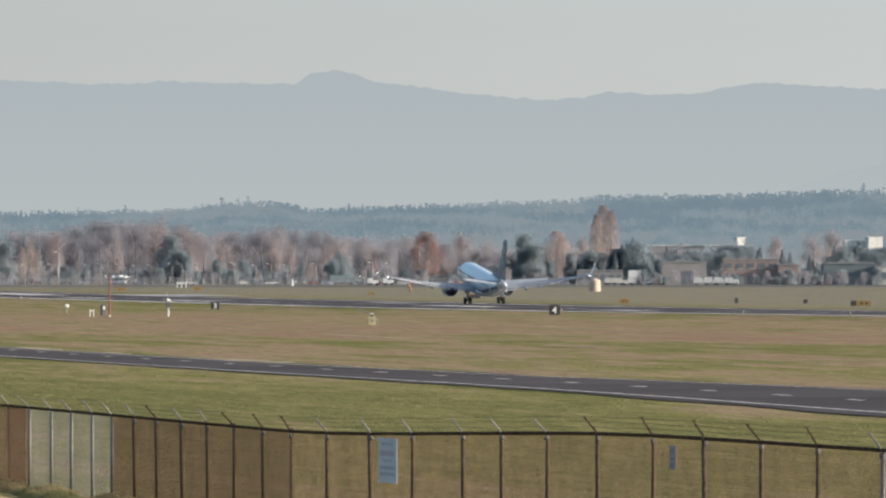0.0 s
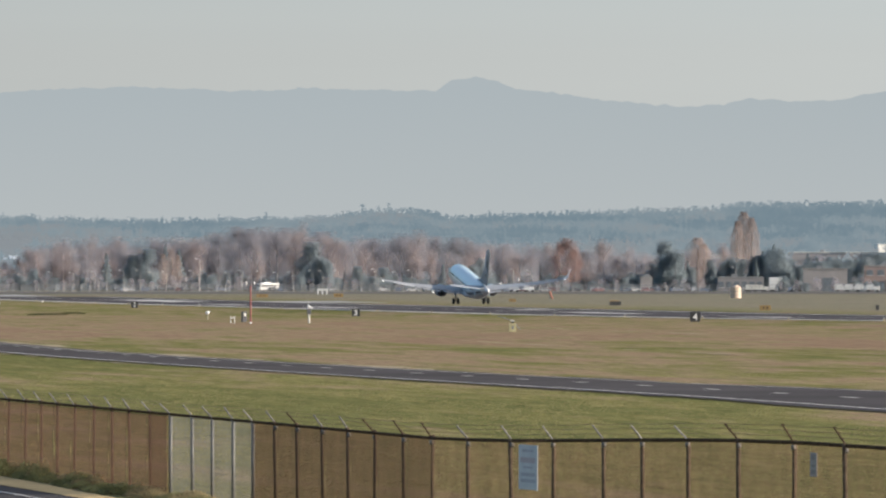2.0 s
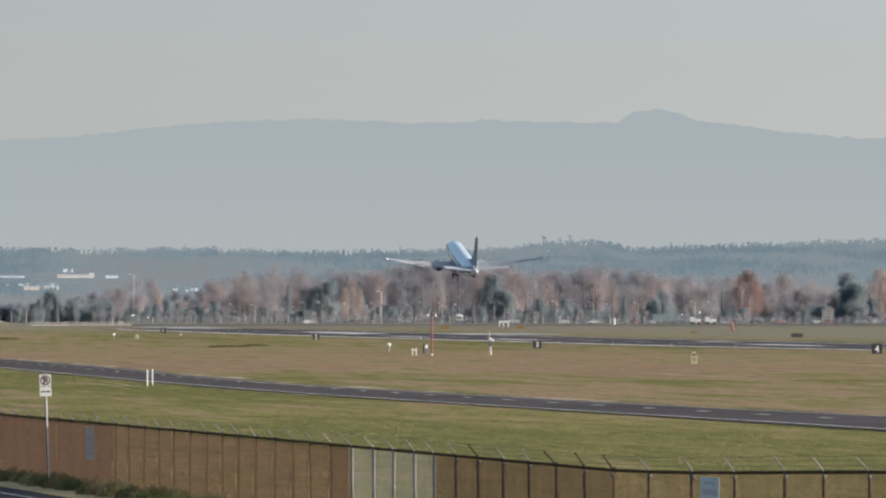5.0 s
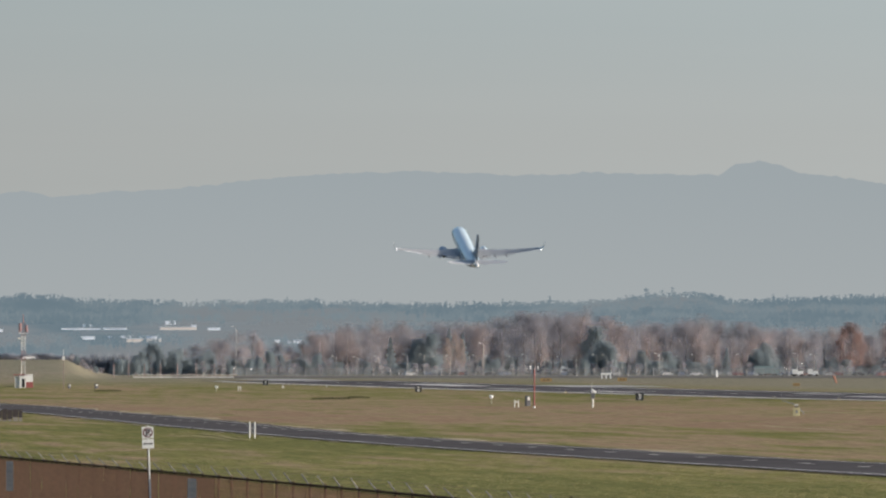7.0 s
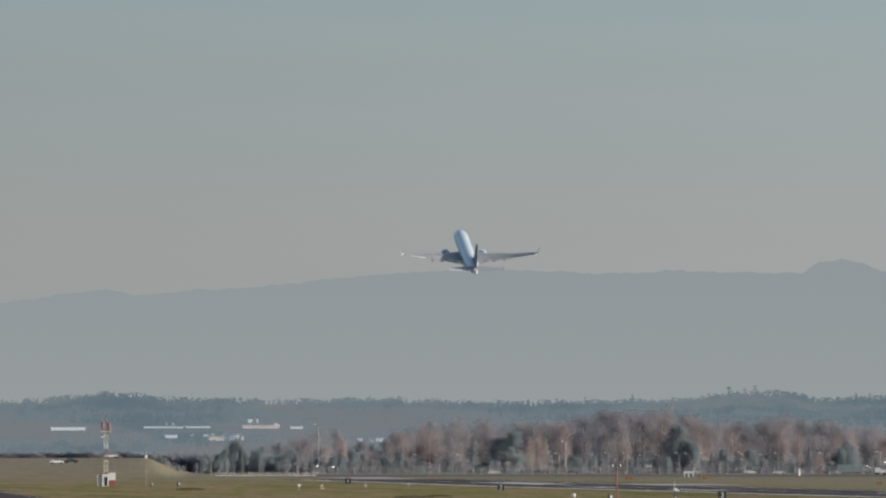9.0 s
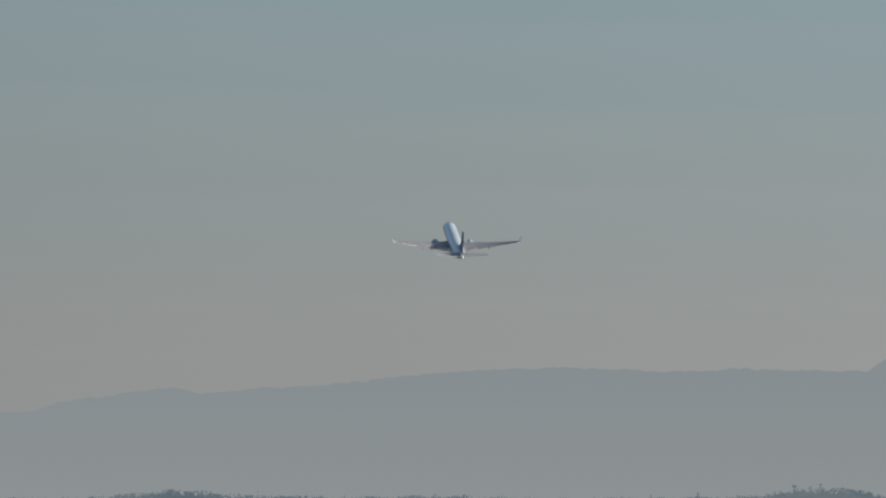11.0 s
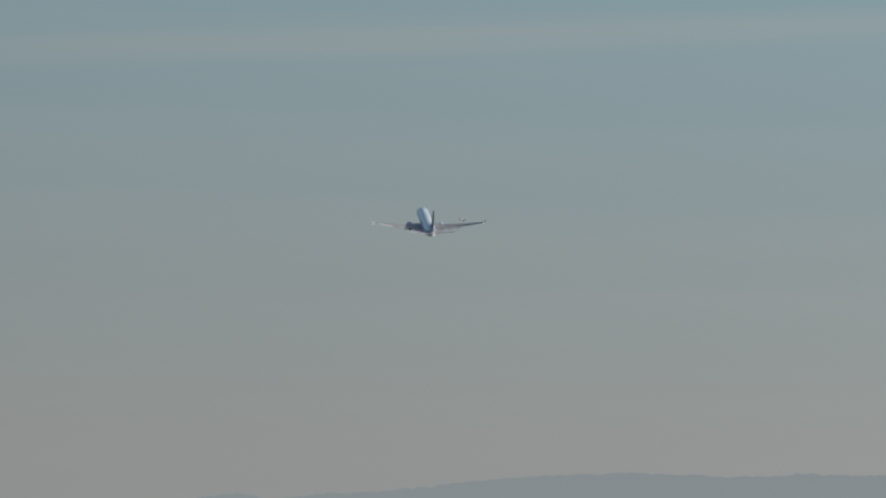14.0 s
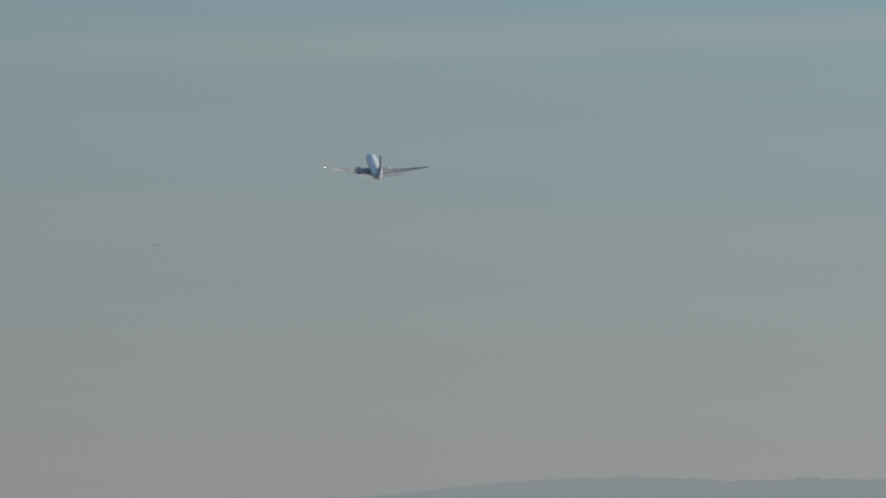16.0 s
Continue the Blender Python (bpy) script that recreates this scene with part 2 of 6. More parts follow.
    l.new(fields[2], b.inputs["Height"])
    l.new(b.outputs[0], p.inputs["Normal"])
    return m


GRASS = grass_material()


# ---- mesh helpers ----
def part(name, bm, material, parent=None, label="", smooth=False):
    me = bpy.data.meshes.new(name)
    bm.to_mesh(me)
    bm.free()
    for m in (material if isinstance(material, (list, tuple)) else [material]):
        me.materials.append(m)
    if smooth:
        me.shade_smooth()
    ob = new(name, me)
    ob.parent = parent
    if label:
        ob["label"] = label
    return ob


def box(bm, x0, x1, y0, y1, z0, z1, bevel=0.0, m=None):
    r = bmesh.ops.create_cube(bm, size=1, matrix=Matrix.Translation(((x0 + x1) / 2, (y0 + y1) / 2, (z0 + z1) / 2)) @ Matrix.Diagonal((x1 - x0, y1 - y0, z1 - z0, 1)))
    if m:
        bmesh.ops.transform(bm, matrix=m, verts=r["verts"])
    if bevel:
        es = list({e for v in r["verts"] for e in v.link_edges})
        bmesh.ops.bevel(bm, geom=es, offset=bevel, segments=2, affect="EDGES", profile=0.6)
    return bm


def rod(bm, a, b, r, r2=None, n=8):
    a, b = Vector(a), Vector(b)
    d = b - a
    m = Matrix.Translation((a + b) / 2) @ d.to_track_quat("Z", "Y").to_matrix().to_4x4()
    bmesh.ops.create_cone(bm, cap_ends=True, segments=n, radius1=r, radius2=r if r2 is None else r2, depth=d.length, matrix=m)
    return bm


def ball(bm, c, r, n=8):
    bmesh.ops.create_uvsphere(bm, u_segments=n, v_segments=max(5, n // 2 + 1), radius=r, matrix=Matrix.Translation(c))
    return bm


def loft(bm, rings, cap=True):
    """Skin through closed rings of equal length."""
    rows = [[bm.verts.new(p) for p in ring] for ring in rings]
    k = len(rows[0])
    for a, b in zip(rows, rows[1:]):
        for i in range(k):
            bm.faces.new((a[i], a[(i + 1) % k], b[(i + 1) % k], b[i]))
    if cap:
        bm.faces.new(rows[0][::-1])
        bm.faces.new(rows[-1])
    bmesh.ops.recalc_face_normals(bm, faces=bm.faces)
    return bm


B = bmesh.new


def thing(name, label, category, at=None, group="", kind=""):
    ob = new(name)
    ob.empty_display_size = 0.5
    if at is not None:
        ob.matrix_basis = at if isinstance(at, Matrix) else Matrix.Translation(at)
    return tagged(ob, label, category, group, kind)


def piecewise(x, xs, vs):
    return float(np.interp(x, xs, vs))


def ease(a, b, x):
    s = min(1.0, max(0.0, (x - a) / (b - a)))
    return s * s * (3 - 2 * s)


def ground_z(x, y):
    """The lie of the land: a gently rolling field, the runway on a low crown, hills behind."""
    turf = piecewise(y, (0, 340, 900, 1073, 1378, 1683, 1987, 2300, 2600, 3150), (0.0, 0.02, 0.19, 0.22, -0.51, -0.21, 0.27, 0.5, 1.2, 1.2))
    crown = piecewise(y, (0, 700, 970, 1170, 1350, 1850, 2300, 2600, 3150), (0.2, 0.76, 0.69, 0.23, 0.02, 0.08, 0.5, 1.2, 1.2))
    s = ease(212, 225, x)
    z = turf * (1 - s) + crown * s
    # swell under the near fence
    z += 0.48 * (1 - ease(166, 199, y)) * ease(90, 120, y) * ease(26, 33, x) * (1 - ease(45, 60, x))
    # grassy knoll past the runway's end
    z += 5.6 * (1 - ease(4.64, 4.9, math.degrees(math.atan2(x, max(y, 1.0))))) * ease(2250, 2850, y) * (1 - ease(3050, 3250, y))
    return z


def hill_z(x, y):
    """The slopes beyond the field, with the plain in front of them."""
    return ground_z(x, y) + 24.0 * ease(3250, 3950, math.hypot(x, y))


# ---- ground ----
def steps(*runs):
    out = []
    for a, b, s in runs:
        out += list(np.arange(a, b, s))
    return out + [runs[-1][1]]


def make_ground():
    xs = steps((-5000, -600, 400), (-600, -60, 90), (-60, 20, 10), (20, 60, 2.5), (60, 205, 8), (205, 232, 2.5), (232, 420, 12), (420, 1500, 60), (1500, 5000, 350))
    ys = steps((-2500, -200, 230), (-200, 140, 34), (140, 340, 5), (340, 2700, 20), (2700, 5000, 50))
    vs = [(x, y, ground_z(x, y)) for y in ys for x in xs]
    k = len(xs)
    fs = [(j * k + i, j * k + i + 1, (j + 1) * k + i + 1, (j + 1) * k + i) for j in range(len(ys) - 1) for i in range(k - 1)]
    me = bpy.data.meshes.new("ground")
    me.from_pydata(vs, [], fs)
    me.shade_smooth()
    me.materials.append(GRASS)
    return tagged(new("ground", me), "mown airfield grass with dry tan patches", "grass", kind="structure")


make_ground()


def strip(name, left, right, y0, y1, material, lift, label, step=10.0, category="pavement", kind="structure", parent=None, cross=3):
    """A paved or painted band between two lines x = left(y), right(y)."""
    n = max(1, int((y1 - y0) / step))
    vs, fs = [], []
    for j in range(n + 1):
        y = y0 + (y1 - y0) * j / n
        for i in range(cross + 1):
            x = left(y) + (right(y) - left(y)) * i / cross
            vs.append((x, y, ground_z(x, y) + lift))
    for j in range(n):
        for i in range(cross):
            a = j * (cross + 1) + i
            fs.append((a, a + 1, a + cross + 2, a + cross + 1))
    me = bpy.data.meshes.new(name)
    me.from_pydata(vs, [], fs)
    me.materials.append(material)
    ob = new(name, me)
    if parent:
        ob.parent = parent
    else:
        tagged(ob, label, category, kind=kind)
    return ob


# runway: edge lines 45 m apart, dark paved shoulders
R0, R1 = 230.4, 276.1
runway = strip("runway", lambda y: R0 - 3.0, lambda y: R1 + 9, 500, 2330, RUNWAY, 0.05, "dark rubber-stained runway with white edge lines", cross=6, category="runway")
strip("edge_line", lambda y: R0 - 2.4, lambda y: R0 + 1.4, 500, 2300, PAINT, 0.075, "", parent=runway, cross=1)
strip("edge_line", lambda y: R1, lambda y: R1 + 1.9, 500, 2300, PAINT, 0.075, "", parent=runway, cross=1)
for y in np.arange(600, 2250, 61.0):
    strip("centre_stripe", lambda q: 252.8, lambda q: 253.7, y, y + 36.6, PAINT, 0.075, "", parent=runway, cross=1)
for x0, x1, y0, y1 in ((242, 246.5, 1600, 1665), (243, 247.5, 1765, 1825), (252, 257.5, 1360, 1420), (255, 265, 1970, 2092), (264, 268, 1500, 1540), (243, 247, 1180, 1225)):
    strip("touchdown_bar", lambda q: x0, lambda q: x1, y0, y1, PAINT, 0.075, "", parent=runway, cross=1)
PALE = mat("pale_concrete", (0.42, 0.41, 0.39), 0.85, (0.3, 0.29, 0.28), 0.08, 1.0)
strip("turn_off", lambda q: 278, lambda q: 300, 1915, 1998, PALE, 0.08, "pale concrete turn-off beside the runway")
strip("blast_pad", lambda q: 250, lambda q: 270, 2335, 2450, PALE, 0.08, "pale concrete pad past the runway's end")

APRON = mat("old_tarmac", (0.19, 0.18, 0.165), 0.95, (0.13, 0.125, 0.118), 0.02, 0.3)
strip("perimeter_road", lambda q: 240, lambda q: 800, 2500, 2690, APRON, 0.06, "grey worn tarmac apron along the far boundary", step=20, cross=30)

# parallel road between field and fence
ROAD_Y = (300, 347, 421, 500, 584, 650, 750, 1021, 1221, 1700)
ROAD_X = (83.2, 82.9, 82.0, 77.0, 73.4, 72.2, 72.1, 74.6, 79.7, 95)


def road_x(y):
    return (piecewise(y - 25, ROAD_Y, ROAD_X) + piecewise(y, ROAD_Y, ROAD_X) + piecewise(y + 25, ROAD_Y, ROAD_X)) / 3


def road_width(y):
    """From the near edge line to the far edge: wide at the junction, worn narrow half-way."""
    return piecewise(y, (380, 420, 470, 520, 600, 670, 740, 850), (19.0, 17.0, 13.2, 12.0, 11.2, 9.4, 10.4, 12.0))


taxi = strip("road", lambda y: road_x(y) - piecewise(y, (330, 420, 500), (2.3, 1.2, 0.5)) + 0.7 * noise.noise((y * 0.05, 1.0, 0)) + 0.5 * noise.noise((y * 0.2, 4.0, 0)), lambda y: road_x(y) + road_width(y) + 1.2 * noise.noise((y * 0.05, 7.0, 0)) + 0.5 * noise.noise((y * 0.2, 9.0, 0)), 230, 1700, ASPHALT, 0.05, "dark asphalt service road with white edge lines", cross=3, category="road", step=4)
strip("edge_line", lambda y: road_x(y), lambda y: road_x(y) + 0.34, 230, 1700, PAINT, 0.07, "", parent=taxi, cross=1, step=8)
strip("edge_line", lambda y: road_x(y) + road_width(y) - 1.5, lambda y: road_x(y) + road_width(y) - 1.25, 230, 1700, PAINT, 0.07, "", parent=taxi, cross=1, step=8)
for y in np.arange(260, 1250, 15.2):
    strip("lane_dash", lambda q: road_x(q) + 6.9, lambda q: road_x(q) + 7.3, y, y + 3.0, PAINT, 0.07, "", parent=taxi, cross=1)


STRAW = mat("straw", (0.5, 0.42, 0.3), 0.95, (0.34, 0.28, 0.19), 0.3, 3, bump=0.04)


def swath(edge, wide, y0, y1, seed, material=STRAW):
    """A broken line of straw and bare earth along the road's shoulder."""
    def w(y):
        return max(0.0, wide * (0.1 + 1.3 * noise.noise((y * 0.035, seed, 0)) + 0.8 * noise.noise((y * 0.17, seed, 3))))
    strip("verge", lambda y: edge(y) - w(y) / 2, lambda y: edge(y) + w(y) / 2, y0, y1, material, 0.045, "broken line of dry straw along the road shoulder", category="verge", step=2.5, cross=1)


swath(lambda y: road_x(y) + road_width(y) + 0.6, 4.6, 520, 1200, 2.0)
swath(lambda y: road_x(y) - 1.6, 1.3, 560, 900, 5.0)
SANDY = mat("sandy_turf", (0.46, 0.385, 0.22), 0.95, (0.3, 0.265, 0.13), 0.3, 2, bump=0.04)
for k, (x0, wide, y0, y1) in enumerate(((64.6, 0.9, 628, 690), (65.6, 1.3, 640, 716), (66.6, 1.0, 634, 676), (67.4, 1.4, 652, 722), (68.4, 0.9, 640, 700), (63.6, 0.7, 650, 700))):
    swath(lambda y: x0 + 0.012 * (y - 670) + 0.5 * noise.noise((y * 0.06, 30.0 + k, 0)), wide, y0, y1, 40.0 + 3.7 * k, SANDY)
swath(lambda y: 169 + 1.5 * noise.noise((y * 0.02, 3, 0)), 2.6, 820, 1010, 11.0)
swath(lambda y: 128 + 2 * noise.noise((y * 0.02, 6, 0)), 2.0, 640, 800, 17.0)


# public road outside the fence
def verge_x(y):
    return 25.6 + (268 - y) * 0.0435


ROADSIDE = strip("road", lambda y: verge_x(y) - 8.5, lambda y: verge_x(y), 20, 420, ASPHALT, 0.05, "dark asphalt public road beside the fence", category="road", step=6)
strip("edge_line", lambda y: verge_x(y) - 1.35, lambda y: verge_x(y) - 1.22, 20, 420, PAINT, 0.075, "", parent=ROADSIDE, cross=1, step=6)
DRY = mat("dry_verge", (0.68, 0.51, 0.28), 0.95, (0.46, 0.34, 0.18), 0.6, 6, bump=0.05)
strip("verge", lambda y: verge_x(y) + 0.02, lambda y: max(verge_x(y) + 0.4, 27.25 + (281 - y) * 0.0206) + 0.35 * noise.noise((y * 0.3, 2.0, 0)), 20, 420, DRY, 0.06, "strip of dry straw-coloured grass along the road", category="verge", step=6)


# ---- distance: ridge and wooded hills ----
RIDGE_U = (-1500, -1092, -952, -892, -712, -652, -560, -451, -351, -251, -151, -11, 100, 230, 280, 330, 520, 545, 590, 630, 660, 740, 800, 950, 1030, 1075, 1150, 1240, 1270, 1340, 1430, 1568, 2200)
RIDGE_V = (240, 221, 220, 201, 177, 190, 180, 173, 164, 153, 146, 142, 147, 150, 143, 146, 148, 133, 124, 132, 145, 153, 163, 177, 175, 162, 167, 167, 158, 147, 151, 159, 150)


def make_ridge(marks_u, marks_v, d0, glow, label):
    """A far mountain ridge: folded slopes up to an uneven crest."""
    us = np.arange(marks_u[0], marks_u[-1], 8.0)
    rows, vs, fs = 10, [], []
    for j in range(rows + 1):
        s = j / rows
        for u in us:
            v = piecewise(u, marks_u, marks_v)
            d = d0 - 150 * (1 - s) + 30 * noise.noise((u * 0.01, s * 3, 0.3)) * (1 - s)
            x, y = spot(u, d)
            top = rise(v, d0) + 1.2 * noise.noise((u * 0.06, 0.7, 0)) + 0.7 * noise.noise((u * 0.2, 0.2, 0))
            vs.append((x, y, 5 + (top - 5) * s ** 0.8))
    k = len(us)
    for j in range(rows):
        for i in range(k - 1):
            fs.append((j * k + i, j * k + i + 1, (j + 1) * k + i + 1, (j + 1) * k + i))
    me = bpy.data.meshes.new("backdrop")
    me.from_pydata(vs, [], fs)
    me.shade_smooth()
    # the haze over the ridge is painted as a glow of its surface
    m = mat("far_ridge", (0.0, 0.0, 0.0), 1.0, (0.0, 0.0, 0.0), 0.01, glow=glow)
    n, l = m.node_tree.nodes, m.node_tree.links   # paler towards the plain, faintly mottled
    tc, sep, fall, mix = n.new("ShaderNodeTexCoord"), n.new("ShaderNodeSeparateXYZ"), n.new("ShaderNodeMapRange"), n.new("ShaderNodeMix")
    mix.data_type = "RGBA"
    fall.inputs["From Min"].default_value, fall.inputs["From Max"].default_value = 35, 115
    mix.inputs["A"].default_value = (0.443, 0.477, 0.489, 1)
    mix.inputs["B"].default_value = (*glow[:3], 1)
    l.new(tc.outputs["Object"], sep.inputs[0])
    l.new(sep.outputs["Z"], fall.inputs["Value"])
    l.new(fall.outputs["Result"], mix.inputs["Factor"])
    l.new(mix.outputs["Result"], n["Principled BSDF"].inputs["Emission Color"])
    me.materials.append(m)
    return tagged(new("backdrop", me), label, "mountain", kind="structure")


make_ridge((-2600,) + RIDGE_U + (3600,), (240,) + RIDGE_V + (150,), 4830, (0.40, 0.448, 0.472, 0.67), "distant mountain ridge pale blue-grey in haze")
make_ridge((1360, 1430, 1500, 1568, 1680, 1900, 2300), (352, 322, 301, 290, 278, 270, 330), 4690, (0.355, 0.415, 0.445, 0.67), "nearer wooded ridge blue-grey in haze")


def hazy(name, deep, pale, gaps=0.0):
    """Haze put in as glow: woods and slopes dim and blue with distance, mottled, and paler down in the misty valley and
    to the west.
    """
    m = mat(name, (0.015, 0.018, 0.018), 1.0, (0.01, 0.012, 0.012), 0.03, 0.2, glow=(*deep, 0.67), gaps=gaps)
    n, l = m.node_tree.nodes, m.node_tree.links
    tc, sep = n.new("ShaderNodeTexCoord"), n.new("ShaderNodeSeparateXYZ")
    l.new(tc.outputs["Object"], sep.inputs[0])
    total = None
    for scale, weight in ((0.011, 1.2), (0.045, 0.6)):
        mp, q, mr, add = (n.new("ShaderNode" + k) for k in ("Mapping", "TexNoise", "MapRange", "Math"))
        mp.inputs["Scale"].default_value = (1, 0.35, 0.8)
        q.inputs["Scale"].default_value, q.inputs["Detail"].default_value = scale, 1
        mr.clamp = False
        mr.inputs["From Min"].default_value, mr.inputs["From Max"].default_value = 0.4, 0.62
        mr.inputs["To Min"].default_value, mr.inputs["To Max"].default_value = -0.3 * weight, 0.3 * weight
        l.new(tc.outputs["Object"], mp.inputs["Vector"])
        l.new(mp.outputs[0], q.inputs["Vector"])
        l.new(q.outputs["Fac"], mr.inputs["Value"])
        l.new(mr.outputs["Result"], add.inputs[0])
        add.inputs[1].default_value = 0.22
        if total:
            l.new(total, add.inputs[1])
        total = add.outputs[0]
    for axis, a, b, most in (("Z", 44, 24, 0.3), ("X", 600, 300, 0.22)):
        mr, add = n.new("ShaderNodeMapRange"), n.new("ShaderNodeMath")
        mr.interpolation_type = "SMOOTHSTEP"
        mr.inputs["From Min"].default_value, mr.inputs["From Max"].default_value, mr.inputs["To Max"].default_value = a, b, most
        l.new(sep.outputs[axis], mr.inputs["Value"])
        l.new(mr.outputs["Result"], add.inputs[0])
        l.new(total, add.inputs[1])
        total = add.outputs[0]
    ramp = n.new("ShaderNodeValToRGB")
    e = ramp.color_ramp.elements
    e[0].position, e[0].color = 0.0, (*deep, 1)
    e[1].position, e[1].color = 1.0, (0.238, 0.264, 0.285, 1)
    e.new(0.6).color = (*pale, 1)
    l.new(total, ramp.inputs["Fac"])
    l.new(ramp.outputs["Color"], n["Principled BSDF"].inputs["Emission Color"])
    return m


def make_hillside():
    """The far slopes, dim and blue with distance."""
    us, ds = np.arange(-2600, 3600, 40.0), np.arange(3240, 4590, 45.0)
    vs = []
    for d in ds:
        for u in us:
            x, y = spot(u, d)
            vs.append((x, y, hill_z(x, y) + 0.05))
    k = len(us)
    fs = [(j * k + i, j * k + i + 1, (j + 1) * k + i + 1, (j + 1) * k + i) for j in range(len(ds) - 1) for i in range(k - 1)]
    me = bpy.data.meshes.new("backdrop")
    me.from_pydata(vs, [], fs)
    me.shade_smooth()
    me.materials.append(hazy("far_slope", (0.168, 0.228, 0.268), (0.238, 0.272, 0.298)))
    tagged(new("backdrop", me), "far hillside dim blue-grey in haze", "hill", kind="structure")


make_hillside()


# ---- perimeter fence ----
def fence_x(y):
    """Plan line of the fence: a long reach beside the road, then a bend."""
    return 32.0 - (y - 197.5) * 0.0533 if y >= 197.5 else 32.0 + (197.5 - y) * 0.1


def cloth_material(open_part, color=(0.138, 0.083, 0.059), dark=(0.066, 0.043, 0.032), fine=9.0):
    """Brown woven privacy cloth, faded in blotches; some light passes."""
    m = mat("privacy_cloth", tuple(c * 0.92 for c in color), 0.95, dark, 1.4, fine, stretch=(1, 0.6, 5), thin=0.5)
    n, l = m.node_tree.nodes, m.node_tree.links
    mix, clear = n.new("ShaderNodeMixShader"), n.new("ShaderNodeBsdfTransparent")
    mix.inputs[0].default_value = open_part
    l.new(n["Material Output"].inputs["Surface"].links[0].from_socket, mix.inputs[1])
    l.new(clear.outputs[0], mix.inputs[2])
    l.new(mix.outputs[0], n["Material Output"].inputs["Surface"])
    return m


CLOTH, OPEN_CLOTH, FAR_CLOTH = cloth_material(0.27), cloth_material(0.42), cloth_material(0.06, (0.114, 0.071, 0.053), (0.082, 0.053, 0.041), 3.0)
BROWN_POST = mat("brown_post", (0.125, 0.09, 0.066), 0.95, (0.07, 0.05, 0.037), 4)
PALE_CLOTH = mat("pale_mesh", (0.22, 0.215, 0.19), 0.8, (0.14, 0.135, 0.12), 0.4)
WIRE = mat("wire", (0.2, 0.125, 0.07), 0.7, (0.1, 0.065, 0.035), 1.5, metal=0.2)
FENCE_H = 2.38


POSTS_U = (-413, -390, -365, -339, -315, -286, -260, -234, -204, -175, -147, -117, -83, -50, -18, 18, 53, 92, 127, 164, 199, 239, 278, 323, 368, 414, 466,
           515, 580, 657, 730, 820, 888, 968, 1058, 1155, 1248, 1347, 1447, 1560, 1680, 1810, 1950, 2110)


def on_fence(u):
    """How far out the bearing of mark u meets the fence line."""
    k = math.tan(radians(bearing(u)))
    y = (32.0 + 197.5 * 0.0533) / (k + 0.0533)
    return y if y >= 197.5 else (32.0 + 197.5 * 0.1) / (k + 0.1)


def fence_line():
    """Post places along the fence, near end first."""
    out = sorted(on_fence(u) for u in POSTS_U)
    while out[-1] < 455:
        out.append(out[-1] + 3.5)
    return out


PANEL = (219.5, on_fence(53) - 0.4)   # the bays with pale mesh and no cloth


